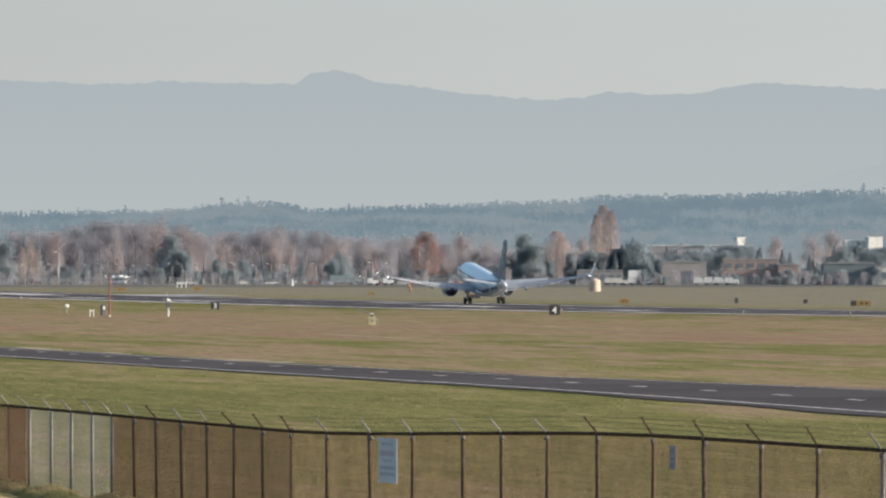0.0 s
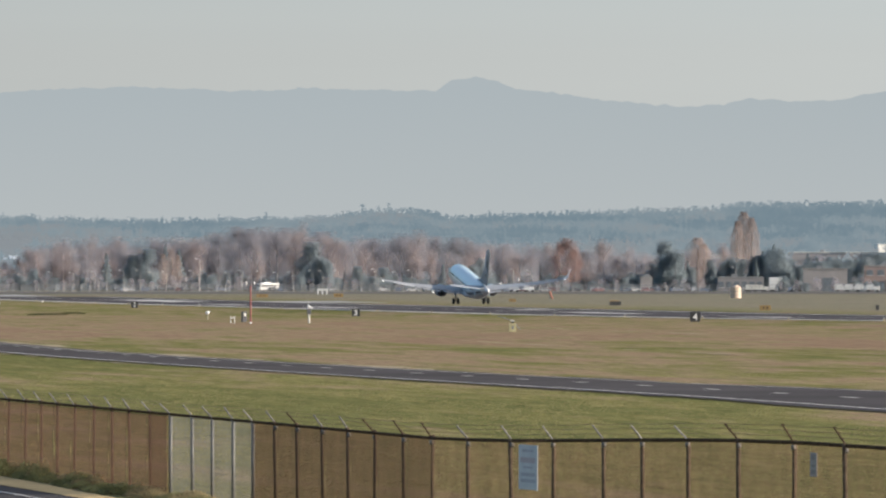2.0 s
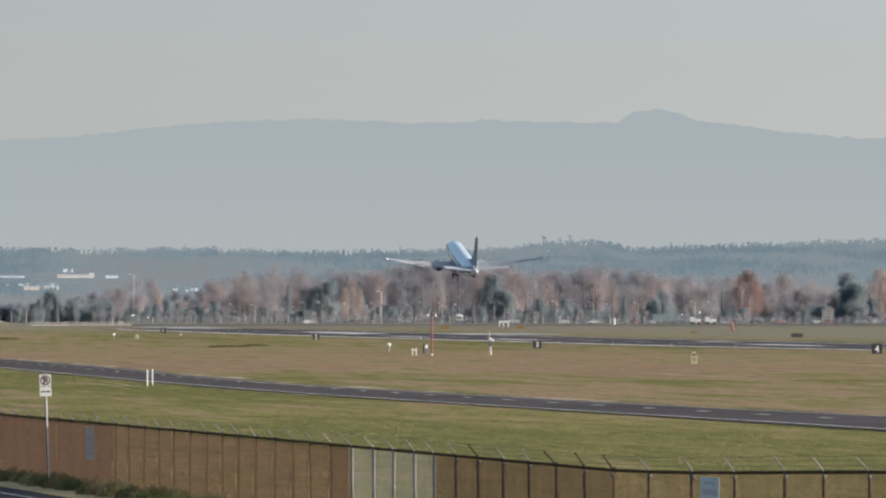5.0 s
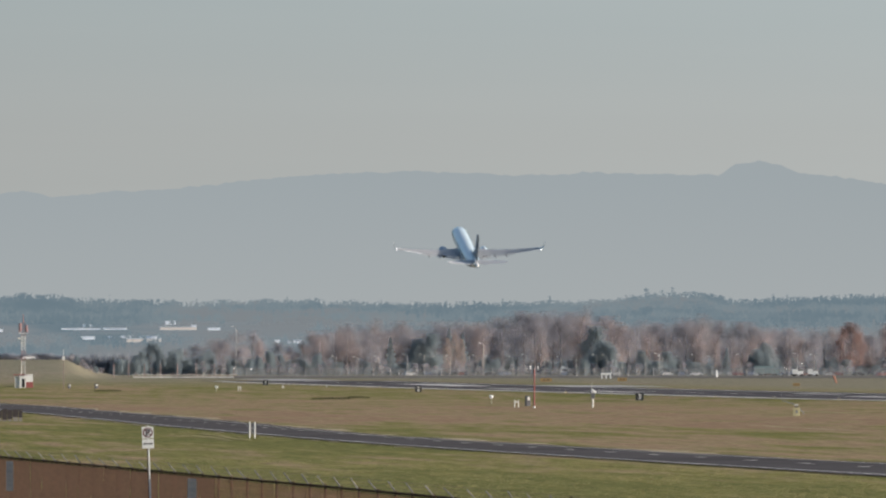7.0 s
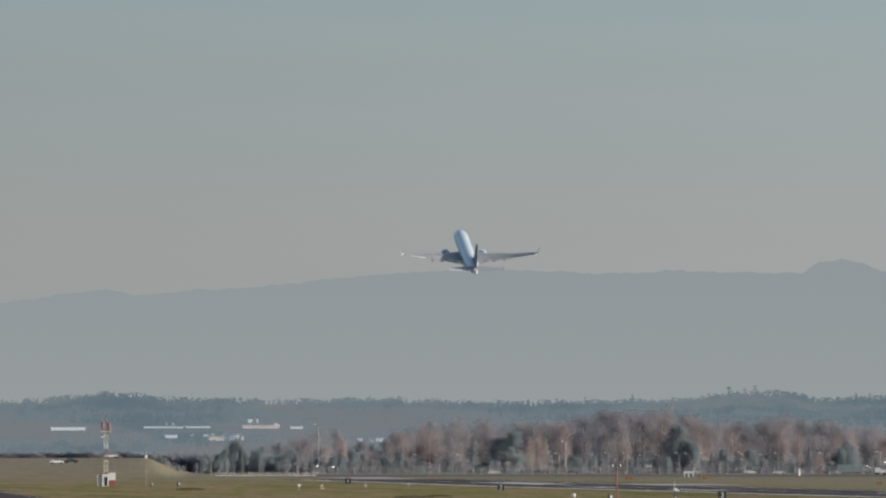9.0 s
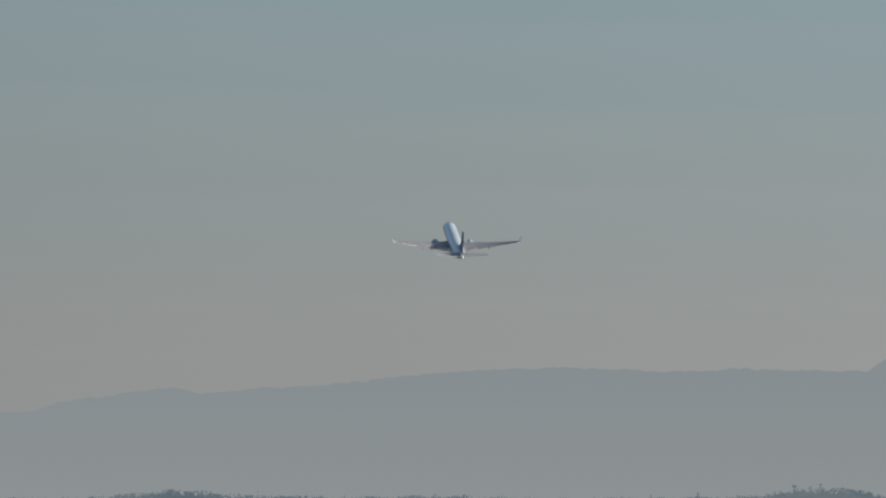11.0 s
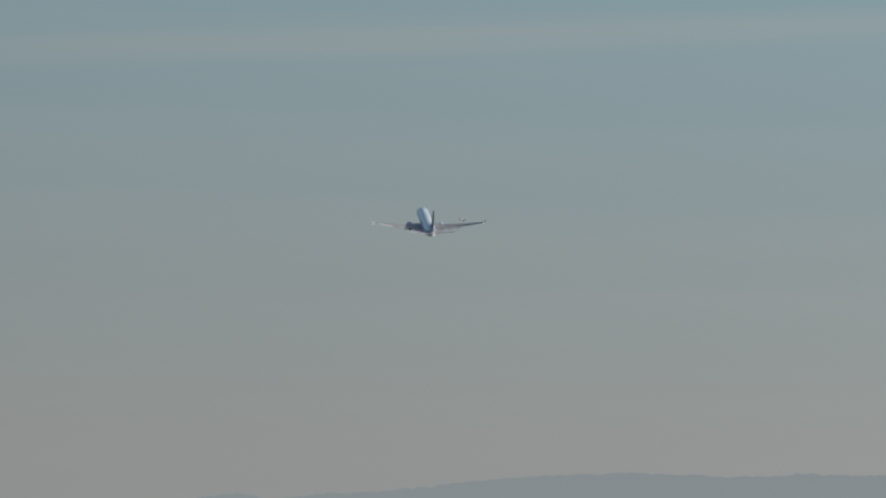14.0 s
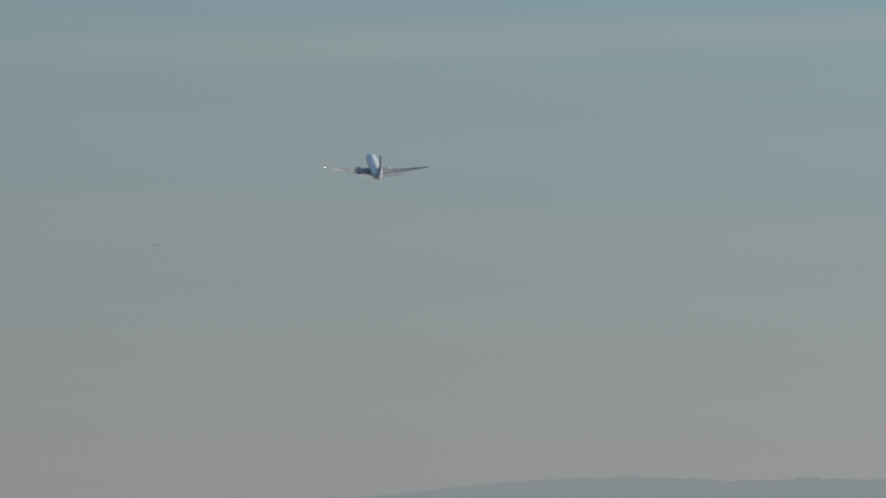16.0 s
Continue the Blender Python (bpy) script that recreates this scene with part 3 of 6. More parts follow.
def make_fence():
    f = thing("perimeter_fence", "chain-link perimeter fence with barbed wire and brown privacy cloth", "fence")
    ys = fence_line()
    random.seed(4)
    post_bm = rod(B(), (0, 0, -0.1), (0, 0, FENCE_H), 0.041, n=8)
    ball(post_bm, (0, 0, FENCE_H + 0.02), 0.065, 8)
    post = part("post", post_bm, BROWN_POST, f, smooth=True)
    galv = part("post", rod(B(), (0, 0, -0.1), (0, 0, FENCE_H), 0.05, n=8), GALV, f, "pale galvanised post", smooth=True)
    dark = part("post", rod(B(), (0, 0, -0.1), (0, 0, FENCE_H + 0.05), 0.05, n=8), mat("worn_post", (0.17, 0.13, 0.095), 0.95, (0.08, 0.058, 0.042), 9, metal=0.25), f, smooth=True)
    arm_bm = rod(B(), (0, 0, 0), (-0.28, -0.02, 0.34), 0.021, 0.017, n=6)
    for k in (0.35, 0.68, 0.98):
        box(arm_bm, -0.28 * k - 0.03, -0.28 * k + 0.03, -0.04, 0.04, 0.34 * k, 0.34 * k + 0.03)
    arm = part("barbed_wire_arm", arm_bm, RUST, f)
    pale_arm = part("barbed_wire_arm", rod(B(), (0, 0, 0), (-0.28, -0.02, 0.34), 0.024, 0.02, n=6), GALV, f, "bright galvanised arm")
    collar = part("collar", rod(B(), (0, 0, FENCE_H - 0.16), (0, 0, FENCE_H - 0.05), 0.056, n=8), GALV, f, smooth=True)
    firsts = [post, collar, galv, dark, arm, pale_arm]
    for i, y in enumerate(ys):
        x = fence_x(y)
        z = ground_z(x, y)
        bright = PANEL[0] - 0.5 < y < PANEL[1] + 0.6 or y < 157
        src = galv if bright else dark if y < 197 else post
        o = new("post", src.data)
        o.parent = f
        o.matrix_basis = pose(x, y, z, random.uniform(-0.8, 0.8), random.uniform(-1.0, 1.0), 0)
        if bright:
            o["label"] = "pale galvanised post"
        if y < PANEL[0]:
            c = new("collar", collar.data)
            c.parent = f
            c["label"] = "bright steel collar"
            c.matrix_basis = pose(x, y, z)
        a = new("barbed_wire_arm", (pale_arm if bright or y > 226 or random.random() < 0.5 else arm).data)
        a.parent = f
        a.matrix_basis = pose(x, y, z + FENCE_H, 0, random.uniform(-6, 6), random.uniform(-14, 14))
    for o in firsts:
        bpy.data.objects.remove(o)
    # rails, wires, mesh and cloth, bay by bay
    strands = [B(), B(), B()]
    for i in range(len(ys) - 1):
        ya, yb = ys[i], ys[i + 1]
        xa, xb = fence_x(ya), fence_x(yb)
        a, b = Vector((xa, ya, ground_z(xa, ya))), Vector((xb, yb, ground_z(xb, yb)))
        h = Vector((0, 0, FENCE_H))
        part("top_rail", rod(B(), a + h, b + h, 0.04, n=6), RUST, f)
        for strand, k in zip(strands, (0.36, 0.69, 0.99)):
            off = Vector((-0.28 * k, -0.02 * k, 0.34 * k + 0.03)) + h
            mid = (a + b) / 2 + off + Vector((0, 0, -0.005 - 0.02 * random.random()))
            rod(strand, a + off, mid, 0.0048, n=4)
            rod(strand, mid, b + off, 0.0048, n=4)
        along = (b - a)
        length = along.length
        if 197 < ya < PANEL[0] or ya > PANEL[1]:
            sag = B()
            nx, nz = 6, 5
            grid = []
            side = Vector((-0.11 if ya > PANEL[1] else 0.05, 0.0, 0))
            for p in range(nz + 1):
                for q in range(nx + 1):
                    c = a + along * (q / nx) + Vector((0, 0, 0.06 + (FENCE_H - 0.1) * p / nz))
                    c += side + Vector((0.05 * noise.noise((q * 0.9 + i * 3, p * 0.8, 1.0)), 0, 0))
                    grid.append(sag.verts.new(c))
            for p in range(nz):
                for q in range(nx):
                    k = p * (nx + 1) + q
                    sag.faces.new((grid[k], grid[k + 1], grid[k + nx + 2], grid[k + nx + 1]))
            part("privacy_cloth", sag, OPEN_CLOTH if ya < 219.5 else CLOTH if ya < 275 else FAR_CLOTH, f, "sun-faded brown privacy cloth", smooth=True)
        if ya < 235:
            # diagonal wires, 5 cm apart
            vs, fs = [], []
            u = along.normalized()
            w = Vector((-u.y, u.x, 0)) * (0.0033 if ya < 197 else 0.0018)

            def line(s0, z0, s1, z1):
                p, q = a + u * s0 + Vector((0, 0, z0)), a + u * s1 + Vector((0, 0, z1))
                t = Vector((0, 0, 0.0037 if ya < 197 else 0.0024))
                k = len(vs)
                vs.extend([p - t, p + t + w, q + t + w, q - t, p + t - w, q + t - w])
                fs.extend([(k, k + 1, k + 2, k + 3), (k, k + 4, k + 5, k + 3), (k + 1, k + 4, k + 5, k + 2)])

            hh = FENCE_H - 0.06
            s = -hh
            while s < length:
                s0, s1 = max(s, 0.0), min(s + hh, length)
                if s1 - s0 > 0.03:
                    line(s0, 0.04 + s0 - s, s1, 0.04 + s1 - s)
                    line(length - s0, 0.04 + s0 - s, length - s1, 0.04 + s1 - s)
                s += 0.066
            me = bpy.data.meshes.new("chain_link")
            me.from_pydata([tuple(v) for v in vs], [], fs)
            me.materials.append(PALE_CLOTH if PANEL[0] < ya < PANEL[1] else WIRE)
            o = new("chain_link", me)
            o.parent = f
            o["label"] = "diamond wire mesh"
    for strand in strands:
        part("barbed_wire", strand, WIRE, f, "one strand of rusty barbed wire")
    return f


make_fence()


def notice(u, w, h, top, bars, blue=(0.58, 0.6, 0.62), print_=(0.36, 0.36, 0.4)):
    """A weathered notice board wired to the fence, with rows of unreadable print."""
    b = math.tan(radians(bearing(u)))
    y = next(q for q in np.arange(130, 420, 0.05) if fence_x(q) <= b * q)
    x = b * y
    z = ground_z(x, y)
    dirx = Vector((fence_x(y - 1) - fence_x(y + 1), -2, 0)).normalized()
    m = Matrix.Translation((x - 0.07, y, z)) @ Matrix(((dirx.x, -dirx.y, 0, 0), (dirx.y, dirx.x, 0, 0), (0, 0, 1, 0), (0, 0, 0, 1)))
    ob = thing("notice_sign", "faded pale blue notice board wired to the chain-link fence", "sign", m, "notices on the fence")
    part("board", box(B(), -w / 2, w / 2, -0.09, -0.075, top - h, top, 0.004), mat("notice_board", blue, 0.6, tuple(c * 0.8 for c in blue), 2), ob)
    inks = [mat("faded_ink", c, 0.7, tuple(q * 1.2 for q in c), 3) for c in (print_, (0.42, 0.36, 0.38) if blue[2] > 0.5 else print_)]
    for k, (v0, v1, x0, x1) in enumerate(bars):
        part("print_bar", box(B(), -w / 2 + x0 * w, -w / 2 + x1 * w, -0.094, -0.0905, top - v1 * h, top - v0 * h), inks[1 if k == 1 else 0], ob)
    return ob


TEXT = ((0.10, 0.16, 0.2, 0.8), (0.28, 0.40, 0.1, 0.9), (0.48, 0.52, 0.25, 0.75), (0.62, 0.70, 0.12, 0.9), (0.76, 0.84, 0.12, 0.9))
notice(697, 1.62, 1.05, 2.28, TEXT)
notice(1203, 0.46, 0.5, 2.2, ((0.1, 0.3, 0.2, 0.8), (0.5, 0.6, 0.2, 0.8), (0.72, 0.9, 0.2, 0.8)), (0.36, 0.315, 0.29), (0.24, 0.21, 0.195))
notice(-403, 2.0, 1.15, 2.25, TEXT, (0.56, 0.41, 0.32), (0.4, 0.29, 0.23))
notice(-726, 2.2, 1.2, 2.25, TEXT, (0.56, 0.41, 0.32), (0.4, 0.29, 0.23))


def no_parking_sign():
    u, d = -483, 288.0
    x, y = spot(u, d)
    b = bearing(u)
    ob = thing("no_parking_sign", "white no-parking sign with arrow plate on a leaning steel post", "road sign", pose(x, y, ground_z(x, y), 0, -1.9, -b))
    # post in two strips: one bright as lit, one dark as its shaded side
    post = part("post", box(B(), -0.008, 0.045, 0.0, 0.05, -0.2, 4.05, 0.008), WHITE, ob, "post painted bright for its lit side")
    part("shade_strip", box(B(), -0.045, -0.01, 0.006, 0.046, -0.2, 4.05, 0.004), BROWN_POST, post, "dark strip painted for the post's shaded side")
    plate = part("plate", box(B(), -0.205, 0.205, -0.02, -0.004, 3.6, 4.01, 0.003), WHITE, ob, "square white plate")
    bm = B()
    k, mid = 40, 3.805
    for i in range(k):
        a0, a1 = 2 * math.pi * i / k, 2 * math.pi * (i + 1) / k
        q = [bm.verts.new((r * math.cos(a), -0.024, mid + r * math.sin(a))) for r, a in ((0.135, a0), (0.175, a0), (0.175, a1), (0.135, a1))]
        bm.faces.new(q)
    dark_red = mat("dark_red_print", (0.12, 0.02, 0.02), 0.5, (0.1, 0.02, 0.02), 2)
    part("ring", bm, dark_red, plate, "dark ring of the no-parking symbol")
    part("slash", box(B(), -0.15, 0.15, -0.0275, -0.0255, -0.018, 0.018, 0, Matrix.Translation((0, 0, mid)) @ Matrix.Rotation(radians(45), 4, "Y")), dark_red, plate)
    cu = bpy.data.curves.new("letter", "FONT")
    cu.body, cu.size, cu.align_x, cu.extrude, cu.offset = "P", 0.31, "CENTER", 0.0005, 0.012
    cu.materials.append(BLACK)
    t = new("letter", cu)
    t.parent, t.matrix_basis = plate, pose(0, -0.0222, mid - 0.11, 90, 0, 0)
    plate2 = part("arrow_plate", box(B(), -0.205, 0.205, -0.02, -0.004, 3.25, 3.57, 0.003), WHITE, ob, "white plate with a double arrow")
    arr = box(B(), -0.11, 0.11, -0.026, -0.023, 3.39, 3.43)
    for s in (-1, 1):
        q = [arr.verts.new(p) for p in ((s * 0.165, -0.0245, 3.41), (s * 0.1, -0.0245, 3.465), (s * 0.1, -0.0245, 3.355))]
        arr.faces.new(q)
    part("arrow", arr, BLACK, plate2)


no_parking_sign()

# weeds and brambles at the foot of the fence
LEAF = mat("bramble_leaf", (0.34, 0.325, 0.15), 0.9, (0.2, 0.2, 0.09), 0.5, 5, rand=0.3, thin=0.5)
LEAF_DRY = mat("dry_weed", (0.5, 0.4, 0.23), 0.95, (0.32, 0.26, 0.14), 0.5, 5, rand=0.25, thin=0.5)
STEM = mat("stem", (0.12, 0.09, 0.05), 0.9)


def leaf_cloud(k, rx, ry, rz, size, seed, flat=0.0):
    """k small leaf blades through a low mound."""
    rng = random.Random(seed)
    vs, fs = [], []
    for _ in range(k):
        a, r = rng.uniform(0, 2 * math.pi), rng.random() ** 0.5
        c = Vector((rx * r * math.cos(a), ry * r * math.sin(a), 0))
        lift = rz * (1 - r * r) ** 0.6 * (0.75 + 0.5 * noise.noise((c.x * 1.5 + seed, c.y * 1.5, 0)))
        c.z = lift * rng.uniform(0.15, 1.0) ** 0.6
        d1 = Vector((rng.gauss(0, 1), rng.gauss(0, 1), rng.gauss(0, 1) * (1 - flat) + 0.4)).normalized() * size * rng.uniform(0.6, 1.5)
        d2 = d1.cross(Vector((rng.gauss(0, 1), rng.gauss(0, 1), rng.gauss(0, 1)))).normalized() * size * rng.uniform(0.3, 0.6)
        n = len(vs)
        vs += [c - d1 * 0.6, c + d2, c + d1, c - d2]
        fs.append((n, n + 1, n + 2, n + 3))
    me = bpy.data.meshes.new("leaves")
    me.from_pydata([tuple(v) for v in vs], [], fs)
    return me


def bramble(seed, dry=False):
    ob = thing("bramble_bush", "straw-coloured dry weeds at the fence foot" if dry else "low olive-green bramble bush at the fence foot", "bush", (0, -500, 0), "weeds along the fence")
    me = leaf_cloud(1500, 1.0, 1.0, 1.0, 0.065, seed)
    me.materials.append(LEAF_DRY if dry else LEAF)
    o = new("leaves", me)
    o.parent = ob
    st = B()
    rng = random.Random(seed)
    for _ in range(12):
        a = rng.uniform(0, 6.28)
        rod(st, (0.2 * math.cos(a), 0.2 * math.sin(a), -0.05), (0.7 * math.cos(a), 0.7 * math.sin(a), rng.uniform(0.3, 0.8)), 0.02, 0.008, 4)
    part("woody_stem", st, STEM, ob)
    return ob


protos = [bramble(1), bramble(2), bramble(3), bramble(5, True)]
rng = random.Random(11)
for i in range(180):
    y = rng.uniform(208, 350)
    thick = ease(238, 252, y) * (1 - ease(292, 312, y))
    x = fence_x(y) - rng.uniform(0.25, 1.0)
    hgt = rng.uniform(0.2, 0.4) + thick * rng.uniform(0.1, 0.4)
    k = 3 if rng.random() < 0.5 - 0.2 * thick else rng.randrange(3)
    copy_thing(protos[k], Matrix.Translation((x, y, ground_z(x, y))) @ Matrix.Rotation(rng.uniform(0, 6.28), 4, "Z") @ Matrix.Diagonal((rng.uniform(0.45, 0.75), rng.uniform(0.45, 0.8), hgt, 1)))
for o in protos:
    for c in list(o.children_recursive):
        bpy.data.objects.remove(c)
    bpy.data.objects.remove(o)


# ---- airfield signs and instruments ----
def distance_sign(n, y):
    """A black runway-distance box on two frangible legs, with its white number."""
    x = 209.5 + piecewise(y, (1073, 1378, 1683, 1987), (0.0, 0.67, 0.8, 1.2))
    ob = thing("distance_sign", "black runway distance sign with a white number %d" % n, "sign", pose(x, y, ground_z(x, y), 0, 0, -4), "runway distance signs")
    part("case", box(B(), -0.68, 0.68, -0.16, 0.16, 0.12, 1.42, 0.03), BLACK, ob)
    for s in (-0.45, 0.45):
        part("leg", rod(B(), (s, 0, -0.05), (s, 0, 0.16), 0.05), GREY, ob)
    cu = bpy.data.curves.new("number", "FONT")
    cu.body, cu.size, cu.align_x, cu.extrude, cu.offset = str(n), 1.3, "CENTER", 0.004, 0.016
    cu.materials.append(WHITE)
    t = new("number", cu)
    t.parent, t.matrix_basis = ob, pose(0, -0.168, 0.31, 90, 0, 0)


for n, y in ((4, 1073), (3, 1378), (2, 1683), (1, 1987)):
    distance_sign(n, y)


def guidance_sign(u, d, w, h, material, label):
    x, y = spot(u, d)
    ob = thing("taxiway_sign", label, "sign", pose(x, y, ground_z(x, y), 0, 0, -bearing(u)), "taxiway signs")
    part("panel", box(B(), -w / 2, w / 2, -0.15, 0.15, 0.2, 0.2 + h, 0.03), material, ob)
    for s in (-w * 0.35, w * 0.35):
        part("leg", rod(B(), (s, 0, -0.05), (s, 0, 0.22), 0.05), GREY, ob)
    for s in (-w * 0.22, w * 0.12):
        part("print_bar", box(B(), s, s + w * 0.14, -0.156, -0.1515, 0.2 + h * 0.3, 0.2 + h * 0.7), BLACK, ob)


AMBER = mat("amber_panel", (0.36, 0.24, 0.1), 0.6, (0.27, 0.18, 0.08), 1)
DARKBACK = mat("sign_back", (0.06, 0.06, 0.065), 0.6, (0.09, 0.085, 0.08), 1)
for u, d, w, h in ((1105, 1480, 2.0, 0.95), (1528, 1390, 2.6, 0.95), (215, 2250, 3.2, 0.9), (350, 2280, 2.6, 1.0), (658, 1950, 1.6, 0.7), (838, 1790, 2.0, 0.9)):
    guidance_sign(u, d, w, h, AMBER, "amber taxiway guidance sign on short legs")
for u, d, w, h in ((840, 1740, 2.5, 0.85), (1303, 1500, 0.6, 1.0), (1425, 1500, 0.8, 0.7), (1511, 1395, 1.2, 0.9)):
    guidance_sign(u, d, w, h, DARKBACK, "dark back of a taxiway sign beyond the runway")


def by_ray(u, v):
    d = 800.0
    for _ in range(60):
        x, y = spot(u, d)
        d = 0.5 * d + 0.5 * (EYE[2] - ground_z(x, y)) / ((v - 478.0) * radians(STEP))
    return spot(u, d)


def place(u, v, turn=0.0):
    x, y = by_ray(u, v)
    return pose(x, y, ground_z(x, y), 0, 0, -bearing(u) + turn)


LAMP = mat("lamp_glass", (0.8, 0.8, 0.75), 0.2, glow=(1.0, 0.97, 0.9, 0.6))


def red_pole():
    ob = thing("marker_pole", "tall red-painted obstruction pole with white foot in the grass", "pole", place(194.5, 561))
    part("shaft", rod(B(), (0, 0, 0.2), (0, 0, 5.0), 0.11, 0.09), RED, ob)
    part("foot", rod(B(), (0, 0, -0.05), (0, 0, 0.2), 0.13), WHITE, ob, "white painted foot")
    part("crossbar", box(B(), -0.55, 0.55, -0.03, 0.03, 5.0, 5.07, 0.01), GREY, ob)
    for s in (-0.5, 0.5):
        part("lamp", ball(rod(B(), (s, 0, 5.07), (s, 0, 5.3), 0.03), (s, 0, 5.36), 0.09), LAMP, ob, "small clear lamp")


def white_mast():
    ob = thing("weather_mast", "white weather mast with instrument boxes in the grass", "mast", place(298, 560))
    part("shaft", rod(B(), (0, 0, -0.05), (0, 0, 1.2), 0.13, 0.11), OFFWHITE, ob)
    part("cabinet", box(B(), -0.27, 0.27, -0.22, 0.22, 1.15, 1.85, 0.03), mat("instrument_grey", (0.16, 0.165, 0.17), 0.6, (0.1, 0.1, 0.105), 2), ob, "dark grey instrument cabinet")
    part("upper_shaft", rod(B(), (-0.14, 0, 1.83), (-0.14, 0, 3.15), 0.045, 0.03), OFFWHITE, ob)
    part("instrument", ball(B(), (-0.02, 0, 2.12), 0.23), WHITE, ob, "round white sensor")
    part("instrument", ball(B(), (0.34, 0, 1.98), 0.13), WHITE, ob, "small round white sensor")
    part("arm", box(B(), -0.2, 0.36, -0.04, 0.04, 1.86, 1.92), GREY, ob)


def yellow_station():
    ob = thing("field_cabinet", "pale yellow field cabinet with slanted stays in the grass", "cabinet", place(658, 575.5))
    part("body", box(B(), -0.38, 0.38, -0.3, 0.3, 0.0, 0.95, 0.04), mat("cream_paint", (0.52, 0.47, 0.27), 0.5, (0.42, 0.38, 0.22), 1), ob)
    part("hatch", box(B(), -0.1, 0.14, -0.315, -0.3025, 0.3, 0.65), GREY, ob)
    part("neck", box(B(), -0.16, 0.16, -0.14, 0.14, 0.95, 1.15, 0.03), BLACK, ob, "dark neck")
    part("cap", box(B(), -0.24, 0.2, -0.18, 0.18, 1.15, 1.32, 0.04), OFFWHITE, ob, "pale cap")
    part("boom", rod(B(), (-0.1, 0, 1.28), (-1.6, 0, 1.75), 0.05), GREY, ob)
    part("stay", rod(B(), (0.36, 0, 0.85), (0.85, 0, 0.25), 0.05), GREY, ob)


def small_field_things():
    ob = thing("grass_marker", "small white two-legged marker frame in the grass", "marker", place(163, 560.5), "white marker frames")
    for s in (-0.24, 0.24):
        part("leg", rod(B(), (s, 0, -0.05), (s, 0, 0.98), 0.075, 0.065), OFFWHITE, ob)
    part("brace", box(B(), -0.24, 0.24, -0.05, 0.05, 0.62, 0.82, 0.02), OFFWHITE, ob)
    for u, v, k in ((-327, 531.0, 1.0), (-173, 524.5, 0.6), (-250, 527, 0.7)):
        copy_thing(ob, place(u, v) @ Matrix.Scale(k, 4))
    for u, v in ((118.5, 554), (-368, 533.0)):
        lit = thing("field_light", "white globe light on a short post in the grass", "light", place(u, v), "field lights")
        part("post", rod(B(), (0, 0, -0.05), (0, 0, 0.8), 0.1), mat("olive_paint", (0.36, 0.34, 0.24), 0.7, (0.27, 0.25, 0.18), 2), lit, "olive post")
        part("globe", ball(B(), (0, 0, 1.05), 0.3, 12), WHITE, lit)
        part("bracket", box(B(), 0.1, 0.6, -0.03, 0.03, 1.2, 1.26), GREY, lit)
    for u, v, w, h in ((183, 558, 0.62, 1.45), (-580, 526.8, 0.7, 1.1), (-628, 527, 0.5, 1.0)):
        cab = thing("relay_cabinet", "dark grey relay cabinet standing in the grass", "cabinet", place(u, v, 20), "relay cabinets")
        part("body", box(B(), -w / 2, w / 2, -0.3, 0.3, 0.0, h, 0.03), mat("cabinet_grey", (0.1, 0.1, 0.11), 0.5, (0.06, 0.06, 0.065), 1), cab)
        part("label_plate", box(B(), -w * 0.2, w * 0.3, -0.312, -0.3025, h * 0.55, h * 0.85), OFFWHITE, cab)
    g = thing("marker_gate", "pair of white posts joined by two bars beside the road", "marker", place(-304.5, 614))
    for s in (-0.21, 0.21):
        part("post", rod(B(), (s, 0, -0.05), (s, 0, 1.28), 0.055), WHITE, g)
    for z in (0.35, 0.75):
        part("bar", box(B(), -0.15, 0.15, -0.03, 0.03, z, z + 0.06), OFFWHITE, g)


def edge_light():
    """A small white lamp on a short stem, at every 61 m of the runway's edge."""
    ob = thing("runway_edge_light", "small white runway edge light on a stem", "light", (R0 - 3.6, 912, 0), "runway edge lights")
    part("stem", rod(B(), (0, 0, -0.05), (0, 0, 0.3), 0.05, n=6), YELLOW, ob)
    part("lens", ball(B(), (0, 0, 0.36), 0.075, 8), WHITE, ob, "white glass lens")
    for y in np.arange(851, 2300, 61.0):
        copy_thing(ob, Matrix.Translation((R0 - 3.6, y, ground_z(R0 - 3.6, y) + 0.05)))
    for c in list(ob.children):
        bpy.data.objects.remove(c)
    bpy.data.objects.remove(ob)


edge_light()
red_pole()
white_mast()
yellow_station()
small_field_things()


def dark_barrier():
    x0, y0 = by_ray(-745, 585)
    ob = thing("timber_barrier", "low dark weathered timber barrier on light footings in the grass", "barrier", pose(x0, y0, ground_z(x0, y0), 0, 0, -bearing(-745)))
    dk = mat("dark_timber", (0.06, 0.05, 0.05), 0.85, (0.035, 0.03, 0.03), 1.5, 12, stretch=(1, 1, 3))
    x = -2.1
    r = random.Random(3)
    for w in (0.28, 0.9, 0.22, 0.62, 0.55, 0.5, 0.62, 0.42):
        lo = 0.0 if w < 0.3 else r.uniform(0.15, 0.45)
        part("plank", box(B(), x, x + w - 0.02, -0.15, 0.15, lo, r.uniform(1.15, 1.32), 0.03), dk, ob)
        if lo:
            part("footing", box(B(), x + 0.04, x + w - 0.06, -0.12, 0.12, -0.05, lo + 0.02, 0.02), mat("footing", (0.25, 0.23, 0.2), 0.8), ob)
        x += w


dark_barrier()


# reds greyed towards mauve: the haze of distance is put into the paint
HAZED_RED = mat("hazed_red", (0.38, 0.275, 0.26), 0.7, (0.32, 0.23, 0.215), 1)


